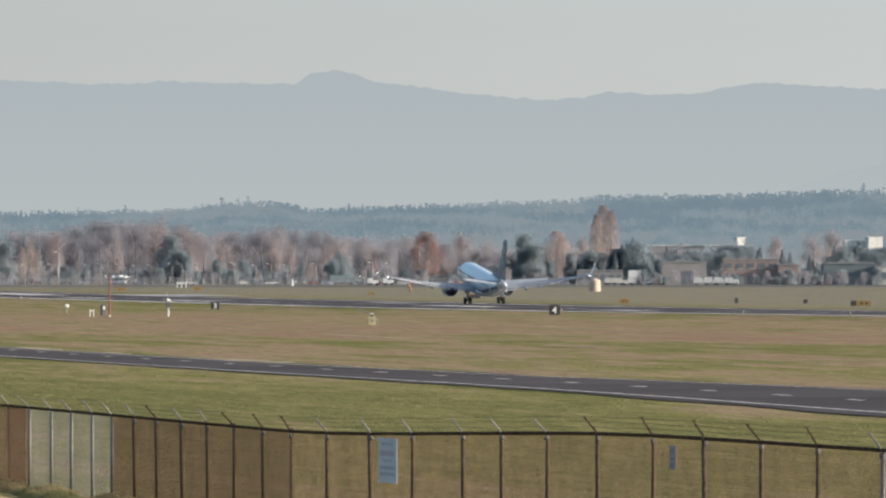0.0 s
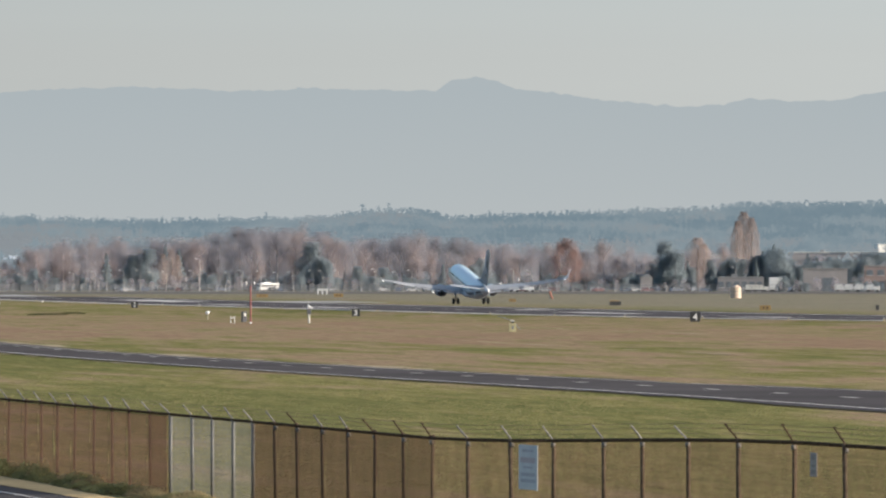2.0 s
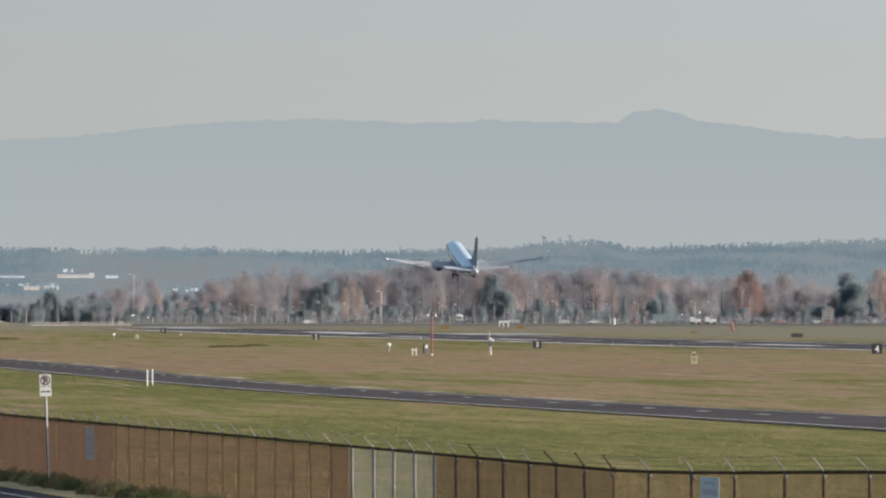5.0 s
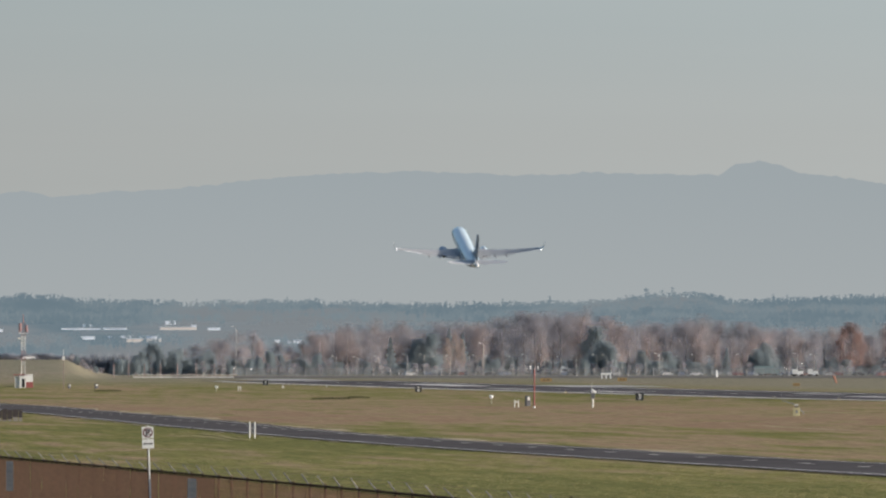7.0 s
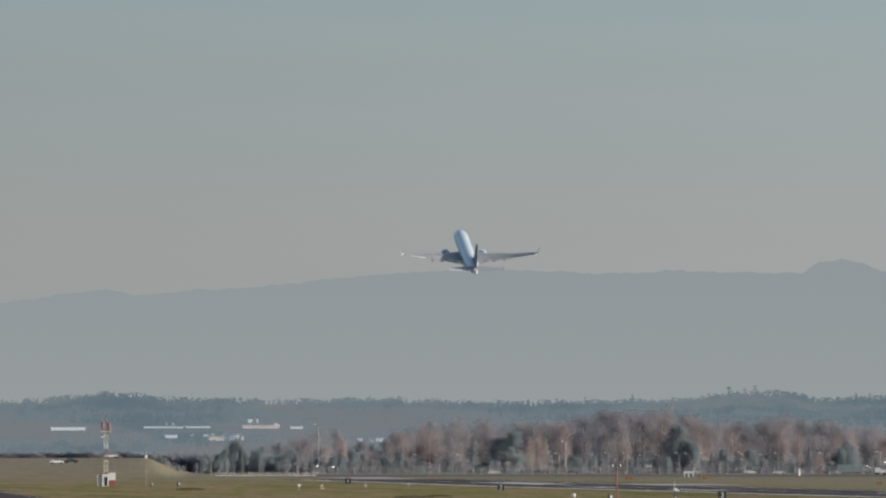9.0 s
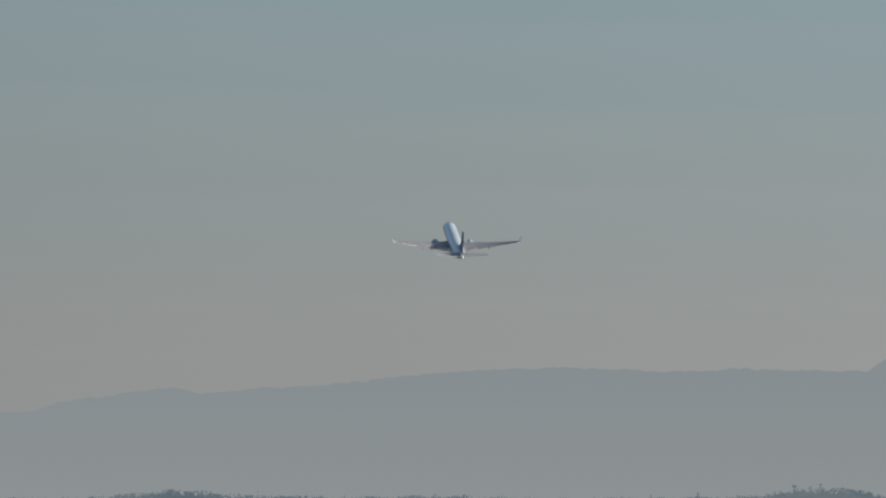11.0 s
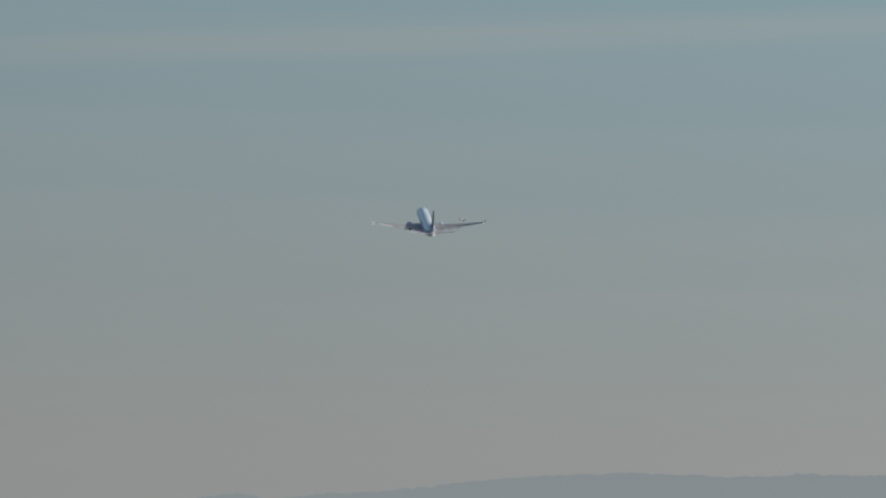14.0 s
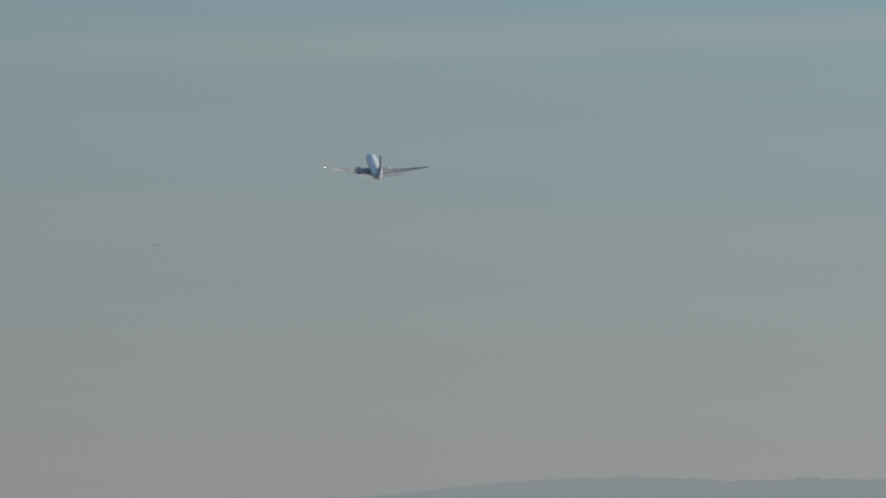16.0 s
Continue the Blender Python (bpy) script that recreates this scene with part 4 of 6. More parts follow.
TOWER_RED = mat("hazed_tower_red", (0.29, 0.185, 0.19), 0.9, (0.25, 0.16, 0.165), 1)


def radio_tower():
    """A red and white lattice mast on an equipment hut."""
    x, y = by_ray(-709, 525.5)
    ob = thing("radio_tower", "red and white lattice mast over an equipment hut", "tower", pose(x, y, ground_z(x, y), 0, 0, -bearing(-709)))
    hut = part("hut", box(B(), -0.9, 0.6, -1.3, 1.3, 0, 2.9, 0.04), WHITE, ob, "white equipment hut")
    part("annex", box(B(), 0.62, 2.2, -1.2, 1.2, 1.35, 3.1, 0.04), WHITE, ob, "white upper cabin wall")
    part("annex_base", box(B(), 0.64, 2.25, -1.25, 1.25, 0, 1.34, 0.04), RED, ob, "red lower cabin wall")
    part("lean_to", box(B(), -2.0, -0.92, -1.0, 1.0, 0.0, 2.6, 0.04), OFFWHITE, ob, "off-white lean-to shed")
    part("hut_roof", box(B(), -2.35, 0.7, -1.5, 1.5, 2.9, 3.1, 0.03), RED, ob, "dark red roof")
    bands = ((3.1, 6.1, OFFWHITE), (6.1, 8.6, TOWER_RED), (8.6, 12.0, OFFWHITE), (12.0, 15.0, TOWER_RED))
    for z0, z1, m in bands:
        bm = B()
        for sx in (-0.42, 0.42):
            for sy in (-0.42, 0.42):
                rod(bm, (sx, sy, z0), (sx, sy, z1), 0.07, n=6)
        zz = z0
        while zz < z1 - 0.2:
            zn = min(zz + 0.85, z1)
            for a, b2 in (((-0.42, -0.42), (0.42, -0.42)), ((0.42, -0.42), (0.42, 0.42)), ((0.42, 0.42), (-0.42, 0.42)), ((-0.42, 0.42), (-0.42, -0.42))):
                rod(bm, (*a, zz), (*b2, zn), 0.035, n=4)
                rod(bm, (*a, zn), (*b2, zn), 0.035, n=4)
            zz = zn
        part("mast_section", bm, m, ob, "red lattice section" if m is TOWER_RED else "white lattice section")
    part("platform", box(B(), -1.1, 1.1, -0.9, 0.9, 12.55, 12.7), OFFWHITE, ob)
    for x0 in (-1.05, 1.05):
        part("rail_post", rod(B(), (x0, -0.85, 12.7), (x0, -0.85, 13.6), 0.05, n=5), TOWER_RED, ob)
    part("handrail", rod(B(), (-1.05, -0.85, 13.6), (1.05, -0.85, 13.6), 0.05, n=5), TOWER_RED, ob)
    part("antenna_drum", rod(B(), (-0.75, -0.5, 13.0), (-0.75, -0.5, 14.9), 0.36, n=10), TOWER_RED, ob)
    part("antenna_drum", rod(B(), (0.72, -0.4, 12.9), (0.72, -0.4, 14.5), 0.3, n=10), TOWER_RED, ob)
    part("aerial", rod(B(), (0, 0, 15.0), (0, 0, 17.0), 0.16, 0.08), TOWER_RED, ob)
    part("side_dish", ball(rod(B(), (-0.42, -0.2, 11.4), (-0.95, -0.2, 11.4), 0.06), (-1.0, -0.2, 11.4), 0.25), OFFWHITE, ob)
    part("doorway", box(B(), -0.35, 0.35, -1.33, -1.302, 0.1, 2.1), BLACK, hut, "dark doorway")


radio_tower()



def antenna_array():
    """The row of red aerial masts across the runway's end, over a white kerb."""
    ob = thing("antenna_array", "row of red and white aerial masts on a pale plinth", "antenna")
    d = 2560.0

    def at(u):
        x, y = spot(u, d)
        return Vector((x, y, ground_z(x, y)))

    a, b = at(-515), at(-336)
    for i in range(12):
        p, q = a + (b - a) * i / 12, a + (b - a) * (i + 0.94) / 12
        part("plinth", rod(B(), p + Vector((0, 0, 0.12)), q + Vector((0, 0, 0.12)), 0.17, n=6), OFFWHITE, ob, "pale concrete plinth")
    r = random.Random(8)
    for i, u in enumerate((-549, -523, -495, -467, -437, -404, -371, -337)):
        p = at(u)
        top = 4.4 if u != -337 else 3.4
        part("mast", rod(B(), p - Vector((0, 0, 0.1)), p + Vector((0, 0, top)), 0.15, 0.11, 6), HAZED_RED, ob, "red aerial mast paled for haze")
    for i in range(34):
        u = -515 + i * 5.4
        p = at(u)
        part("dipole", rod(rod(B(), p, p + Vector((0, 0, r.uniform(0.8, 1.7))), 0.07, n=5), p + Vector((-0.5, 0, 1.0)), p + Vector((0.5, 0, 1.0)), 0.07, n=5), (OFFWHITE, HAZED_RED, OFFWHITE)[i % 3], ob)


antenna_array()


def slim_pole():
    d = 1860.0
    x, y = spot(-638, d)
    z = ground_z(x, y)
    ob = thing("signal_pole", "slim red pole paled for haze with a white box near its top", "pole", pose(x, y, z, 0, 0, -bearing(-638)))
    top = rise(457, d) - z
    part("pole", rod(B(), (0, 0, -0.2), (0, 0, top - 2.6), 0.06, 0.05, 8), HAZED_RED, ob)
    part("pole_top", rod(B(), (0, 0, top - 2.59), (0, 0, top), 0.07, 0.04, 8), OFFWHITE, ob, "white upper end")
    part("box", box(B(), -0.28, 0.28, -0.3, -0.06, top - 2.5, top - 1.7, 0.04), WHITE, ob, "white equipment box")
    part("bracket", rod(B(), (0, -0.2, top - 1.6), (0, 0.3, top - 1.6), 0.06, n=6), GREY, ob)


slim_pole()


def tussock(u, v, half):
    """A low bank of long dark grass in the mown field."""
    x, y = by_ray(u, v)
    me = leaf_cloud(2600, half, 2.5, 0.4, 0.16, int(half))
    me.materials.append(mat("long_grass", (0.18, 0.165, 0.085), 0.95, (0.12, 0.115, 0.06), 0.3, 2, thin=0.3))
    ob = thing("grass_tussock", "bank of long dark grass in the mown field", "grass", pose(x, y, ground_z(x, y), 0, 0, -bearing(u)), "banks of long grass")
    o = new("tuft", me)
    o.parent = ob


for u, v, half in ((-165, 546, 3.6), (-120, 544, 2.4), (-560, 532, 3.0)):
    tussock(u, v, half)


# ---- standing grass ----
def grass_tufts():
    """Tufts of taller grass and straw standing in the turf."""
    r = np.random.RandomState(12)
    vs, fs = [], []

    def scatter(k, y0, y1, b0, b1, low, high, wide, blades_each):
        ys = np.sqrt(r.uniform(y0 * y0, y1 * y1, k))
        bs = np.radians(r.uniform(b0, b1, k))
        for y, b in zip(ys, bs):
            x = y * math.tan(b)
            rx = road_x(y)
            if rx - 3.0 < x < rx + 19 or verge_x(y) - 9 < x < verge_x(y) + 0.1 or x > 226:
                continue
            clump = noise.noise((x * 0.25, y * 0.08, 3.0)) + 0.6 * noise.noise((x * 0.9, y * 0.3, 8.0))
            if clump < r.uniform(-0.5, 0.45):
                continue
            z = ground_z(x, y)
            for _ in range(blades_each):
                h = r.uniform(low, high) * (1 + 0.7 * max(0, clump))
                a, lean, w = r.uniform(0, 6.28), r.uniform(0, 0.6) * h, wide * r.uniform(0.5, 1.3)
                ox, oy = x + r.normal(0, wide * 3), y + r.normal(0, wide * 3)
                n = len(vs)
                vs.extend([(ox - w * math.cos(a), oy - w * math.sin(a), z - 0.01), (ox + w * math.cos(a), oy + w * math.sin(a), z - 0.01), (ox + lean * math.sin(a), oy - lean * math.cos(a), z + h)])
                fs.append((n, n + 1, n + 2))

    scatter(60000, 140, 300, 5.0, 14.2, 0.02, 0.055, 0.02, 3)
    scatter(40000, 300, 520, 4.0, 14.2, 0.02, 0.05, 0.035, 3)
    me = bpy.data.meshes.new("grass_tufts")
    me.from_pydata(vs, [], fs)
    m = mat("standing_grass", (0.36, 0.315, 0.155), 0.95, (0.29, 0.265, 0.12), 0.12, 1.5, thin=0.6)
    n, l = m.node_tree.nodes, m.node_tree.links
    geo, hsv, mr = n.new("ShaderNodeNewGeometry"), n.new("ShaderNodeHueSaturation"), n.new("ShaderNodeMapRange")
    mr.inputs["To Min"].default_value, mr.inputs["To Max"].default_value = 0.8, 1.25
    l.new(geo.outputs["Random Per Island"], mr.inputs["Value"])
    l.new(mr.outputs["Result"], hsv.inputs["Value"])
    p = n["Principled BSDF"]
    l.new(p.inputs["Base Color"].links[0].from_socket, hsv.inputs["Color"])
    l.new(hsv.outputs["Color"], p.inputs["Base Color"])
    me.materials.append(m)
    tagged(new("grass_tufts", me), "uneven tufts of green and straw-coloured grass", "grass", kind="stuff")


grass_tufts()


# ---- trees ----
# Distance haze is put into these colours, paler and bluer than bark or needles.
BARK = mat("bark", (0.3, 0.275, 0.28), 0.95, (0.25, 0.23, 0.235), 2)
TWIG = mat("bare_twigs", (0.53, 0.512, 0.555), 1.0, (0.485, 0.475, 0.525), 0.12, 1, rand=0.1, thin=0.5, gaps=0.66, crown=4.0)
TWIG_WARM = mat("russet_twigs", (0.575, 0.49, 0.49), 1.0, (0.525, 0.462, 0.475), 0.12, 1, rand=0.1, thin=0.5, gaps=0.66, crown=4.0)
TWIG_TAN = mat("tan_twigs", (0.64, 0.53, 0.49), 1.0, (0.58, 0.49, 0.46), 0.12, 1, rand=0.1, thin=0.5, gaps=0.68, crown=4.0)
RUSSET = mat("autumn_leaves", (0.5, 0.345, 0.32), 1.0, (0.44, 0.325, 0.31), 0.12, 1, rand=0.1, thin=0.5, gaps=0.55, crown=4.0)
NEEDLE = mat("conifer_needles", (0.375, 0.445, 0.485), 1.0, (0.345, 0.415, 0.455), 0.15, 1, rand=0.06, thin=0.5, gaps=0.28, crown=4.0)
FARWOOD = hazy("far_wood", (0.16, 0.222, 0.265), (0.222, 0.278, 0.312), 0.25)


def blades(centres, size, seed, up=0.3, wide=0.5):
    """Small blades at the given places: twigs, leaves or needles."""
    r = random.Random(seed)
    vs, fs = [], []
    for c in centres:
        d1 = Vector((r.gauss(0, 1), r.gauss(0, 1), r.gauss(0, 1) + up)).normalized() * size * r.uniform(0.6, 1.5)
        d2 = d1.cross(Vector((r.gauss(0, 1), r.gauss(0, 1), r.gauss(0, 1)))).normalized() * size * wide * r.uniform(0.5, 1.1)
        n = len(vs)
        vs += [tuple(c - d1), tuple(c + d2 * 1.5), tuple(c + d1)]
        fs.append((n, n + 1, n + 2))
    me = bpy.data.meshes.new("crown")
    me.from_pydata(vs, [], fs)
    return me


def trunk_and_limbs(h, r, seed, limbs, spread):
    rr = random.Random(seed)
    bm = rod(B(), (0, 0, -0.6), (0, 0, h * 0.45), r, r * 0.65, 7)
    rod(bm, (0, 0, h * 0.44), (0, 0, h * 0.85), r * 0.65, r * 0.2, 6)
    for _ in range(limbs):
        z = h * rr.uniform(0.25, 0.7)
        a = rr.uniform(0, 6.28)
        rod(bm, (0, 0, z), (spread * math.cos(a) * 0.7, spread * math.sin(a) * 0.7, z + h * rr.uniform(0.12, 0.3)), r * 0.26, r * 0.08, 5)
    return bm


def tree(name, label, crown_me, material, h, r, seed, limbs, spread):
    ob = thing(name, label, "tree", (0, -800, 0), "trees beyond the runway")
    part("trunk", trunk_and_limbs(h, r, seed, limbs, spread), BARK, ob)
    crown_me.materials.append(material)
    c = new("crown", crown_me)
    c.parent = ob
    return ob


def broad_crown(h, w, k, seed, low=0.22, count=11):
    """Places through a lobed, broken broadleaf crown, denser towards its lobes."""
    r = random.Random(seed)
    lobes = []
    for _ in range(count):
        a, t = r.uniform(0, 6.28), r.random()
        rad = w * (0.15 + 0.55 * math.sin(math.pi * (0.2 + 0.75 * t))) * r.uniform(0.3, 0.9)
        lobes.append((Vector((rad * math.cos(a), rad * math.sin(a), h * (low + 0.12 + (0.78 - low) * t))), w * r.uniform(0.22, 0.4), h * r.uniform(0.09, 0.17)))
    out = []
    for _ in range(k):
        c, rw, rh = r.choice(lobes)
        p = Vector((r.gauss(0, 0.55), r.gauss(0, 0.55), r.gauss(0, 0.6)))
        out.append(Vector((c.x + p.x * rw, c.y + p.y * rw, max(h * low * 0.6, min(h, c.z + p.z * rh)))))
    return out


def column_crown(h, w, k, seed):
    r = random.Random(seed)
    out = []
    for _ in range(k):
        t = r.random()
        rad = w * math.sin(math.pi * (0.12 + 0.83 * t)) ** 0.7 * r.random() ** 0.4
        a = r.uniform(0, 6.28)
        rad *= 0.8 + 0.4 * noise.noise((a * 1.2, t * 6, seed))
        out.append(Vector((rad * math.cos(a), rad * math.sin(a), h * (0.08 + 0.92 * t))))
    return out


def cone_crown(h, w, k, seed):
    r = random.Random(seed)
    out = []
    for _ in range(k):
        t = 1 - r.random() ** 0.55
        tier = 0.75 + 0.25 * math.sin(t * 46 + seed)
        a = r.uniform(0, 6.28)
        rad = w * (1 - t) ** 0.85 * tier * (0.85 + 0.35 * noise.noise((math.cos(a) * 1.5, math.sin(a) * 1.5, t * 5 + seed))) * r.random() ** 0.35
        out.append(Vector((rad * math.cos(a), rad * math.sin(a), h * (0.05 + 0.95 * t))))
    return out


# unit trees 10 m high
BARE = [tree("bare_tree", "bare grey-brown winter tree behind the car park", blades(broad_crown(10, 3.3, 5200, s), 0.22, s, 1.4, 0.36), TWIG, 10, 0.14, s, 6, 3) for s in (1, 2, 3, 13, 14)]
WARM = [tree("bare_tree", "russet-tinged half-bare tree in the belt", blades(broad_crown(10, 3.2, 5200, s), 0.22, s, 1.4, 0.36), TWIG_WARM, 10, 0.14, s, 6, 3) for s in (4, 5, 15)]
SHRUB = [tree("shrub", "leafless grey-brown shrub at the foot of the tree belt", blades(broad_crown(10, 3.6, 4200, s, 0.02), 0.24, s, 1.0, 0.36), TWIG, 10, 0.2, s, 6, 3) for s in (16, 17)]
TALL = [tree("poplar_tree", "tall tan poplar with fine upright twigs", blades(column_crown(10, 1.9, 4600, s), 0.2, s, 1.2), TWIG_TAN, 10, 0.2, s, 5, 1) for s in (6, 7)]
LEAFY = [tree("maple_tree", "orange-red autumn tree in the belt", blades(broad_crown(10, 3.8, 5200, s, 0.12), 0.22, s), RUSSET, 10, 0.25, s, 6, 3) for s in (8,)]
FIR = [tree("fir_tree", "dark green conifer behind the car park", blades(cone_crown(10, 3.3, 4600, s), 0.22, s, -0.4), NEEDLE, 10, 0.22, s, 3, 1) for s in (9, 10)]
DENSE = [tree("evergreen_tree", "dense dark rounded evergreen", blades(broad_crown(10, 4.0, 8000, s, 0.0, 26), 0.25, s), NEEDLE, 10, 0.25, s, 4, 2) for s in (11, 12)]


def plant(kinds, u, d, v, wide=1.0, rng=random):
    """Stand a tree with its tip at survey mark v."""
    x, y = spot(u, d)
    z = ground_z(x, y)
    s = max(3.0, rise(v, d) - z) / 10.0
    w = s * wide
    copy_thing(rng.choice(kinds), Matrix.Translation((x, y, z)) @ Matrix.Rotation(rng.uniform(0, 6.28), 4, "Z") @ Matrix.Diagonal((w, w, s, 1)))


def belt_top(u):
    """Tree-top line of the belt."""
    return piecewise(u, (-560, -470, -420, -360, -332, -296, -278, -215, -190, -145, -100, -60, 30, 90, 150, 260, 330, 400, 470, 540, 620, 700, 800, 900, 1000, 1070, 1200, 1700),
                     (478, 466, 448, 440, 424, 424, 444, 444, 420, 416, 408, 402, 408, 404, 396, 388, 404, 402, 400, 412, 410, 416, 424, 430, 428, 440, 455, 455))


rng = random.Random(21)
u = -560.0
while u < 1640:   # the belt proper, three trees deep
    for d, up in ((3170, -2), (3010, 12)):
        jitter = rng.uniform(-3, 14)
        q = rng.random()
        kinds = WARM if q < 0.42 else BARE
        plant(kinds, u + rng.uniform(-9, 9), d + rng.uniform(-30, 30), belt_top(u) + up + jitter, rng.uniform(1.0, 1.45), rng)
    u += rng.uniform(15, 23)
u = -540.0
while u < 1640:   # hedge and undergrowth at its foot
    plant(DENSE if rng.random() < 0.45 else SHRUB, u, 2900 + rng.uniform(-15, 15), rng.uniform(474, 488), rng.uniform(1.2, 2.0), rng)
    plant(DENSE, u + 8, 3085, rng.uniform(466, 480), rng.uniform(1.4, 2.2), rng)
    u += rng.uniform(11, 20)
for u, v, w in ((300, 418, 0.95), (322, 446, 1.0), (605, 445, 1.15), (585, 462, 1.2), (927, 416, 0.8), (952, 442, 0.9), (905, 452, 0.9), (975, 462, 1.0), (-482, 446, 1.15),
                (-436, 455, 1.1), (-384, 458, 1.15), (-272, 461, 1.15), (-292, 469, 1.0), (-190, 464, 1.2), (10, 430, 1.0), (-14, 440, 0.95), (-508, 470, 1.2), (745, 476, 1.5),
                (720, 482, 1.5), (1062, 448, 1.0), (1085, 444, 1.0), (1462, 452, 1.1), (1490, 437, 0.9), (385, 460, 1.0), (430, 462, 1.1), (1350, 458, 1.1), (1212, 452, 1.2)):
    plant(DENSE, u, 2925, v, w, rng)
for u, v, w in ((1036, 450, 1.1), (1100, 432, 1.0), (1120, 420, 1.0), (1140, 445, 1.1), (1180, 434, 1.0), (1196, 440, 1.1), (1218, 444, 1.0), (1240, 448, 1.1), (1320, 441, 1.0), (1345, 436, 1.1),
                (1384, 440, 1.0), (1398, 446, 1.1), (1476, 432, 1.0), (1504, 436, 1.1), (1432, 450, 1.0), (44, 420, 0.9), (68, 428, 0.9), (-60, 436, 0.9), (1565, 440, 1.0), (535, 455, 1.0), (1155, 452, 1.2)):
    plant(FIR, u, 2940, v, w, rng)
for u, v, w, k, d in ((1056, 380, 0.8, TALL, 3010), (1067, 364, 0.95, TALL, 3020), (1081, 374, 0.85, TALL, 3000), (985, 410, 1.7, TALL, 2990), (996, 420, 1.4, TALL, 2980), (755, 411, 0.8, LEAFY, 2950), (742, 418, 0.7, LEAFY, 2960),
                      (768, 430, 0.7, LEAFY, 2955), (54, 430, 1.0, TALL, 2915), (40, 438, 0.9, TALL, 2910), (66, 440, 0.8, TALL, 2912), (547, 466, 1.3, WARM, 2880), (205, 420, 0.8, WARM, 2950),
                      (280, 382, 0.8, WARM, 3120), (490, 395, 0.9, WARM, 3050), (-90, 404, 0.9, WARM, 3080), (1440, 415, 1.1, WARM, 3120), (1375, 420, 1.0, WARM, 3140), (1030, 420, 1.0, WARM, 3080), (820, 412, 0.9, WARM, 3100), (1475, 408, 1.0, WARM, 3160)):
    plant(k, u, d, v, w, rng)
for u, half, v in ((-483, 30, 447), (-440, 24, 456), (-388, 22, 459), (-298, 16, 466), (-258, 20, 462), (-192, 17, 465), (590, 30, 452), (320, 24, 440), (940, 36, 428), (1045, 26, 442), (1090, 26, 438), (1128, 22, 424), (1150, 18, 446), (1205, 28, 444)):   # solid evergreen groups
    for k in range(7):
        q = rng.uniform(-1, 1)
        plant(DENSE if k % 3 else FIR, u + q * half, 2905 + rng.uniform(-12, 12), v + 0.8 * half * abs(q) ** 1.5 + rng.uniform(0, 9), rng.uniform(0.75, 1.1), rng)
for k in range(34):   # dark clumps among the sheds
    plant(DENSE if rng.random() < 0.55 else FIR, rng.choice((rng.uniform(1010, 1160), rng.uniform(1160, 1290), rng.uniform(1390, 1560))), 2930 + rng.uniform(-15, 30), rng.uniform(444, 466), rng.uniform(0.9, 1.4), rng)
for k in range(46):   # shrubs in front of the sheds
    plant(rng.choice((DENSE, SHRUB, SHRUB)), rng.uniform(1110, 1570), 2770 + rng.uniform(-8, 8), rng.uniform(476, 494), rng.uniform(1.0, 1.8), rng)
for u0, u1, v in ((1290, 1332, 436), (1488, 1640, 437)):   # close in front of the pale sheds
    u = u0
    while u < u1:
        plant(DENSE, u, 3366 + rng.uniform(-8, 8), v + rng.uniform(-1, 4), rng.uniform(1.0, 1.4), rng)
        u += rng.uniform(7, 11)
for u0, u1, v in ((1200, 1345, 443), (1484, 1640, 440), (985, 1050, 447)):   # trees before the warehouses
    u = u0
    while u < u1:
        plant(DENSE if rng.random() < 0.4 else (FIR if rng.random() < 0.6 else BARE), u, 3280 + rng.uniform(-20, 20), v + rng.uniform(-3, 7), rng.uniform(0.9, 1.3), rng)
        u += rng.uniform(7, 12)
for u, v in ((-624, 483), (-615, 484), (-606, 485), (-598, 488), (-590, 492), (-581, 493), (-572, 494)):   # low scrub on the knoll's flank
    plant(DENSE if u % 2 else SHRUB, u, 2790 + rng.uniform(-10, 10), v, rng.uniform(1.2, 1.7), rng)
for o in BARE + WARM + SHRUB + TALL + LEAFY + FIR + DENSE:
    for c in list(o.children_recursive):
        bpy.data.objects.remove(c)
    bpy.data.objects.remove(o)


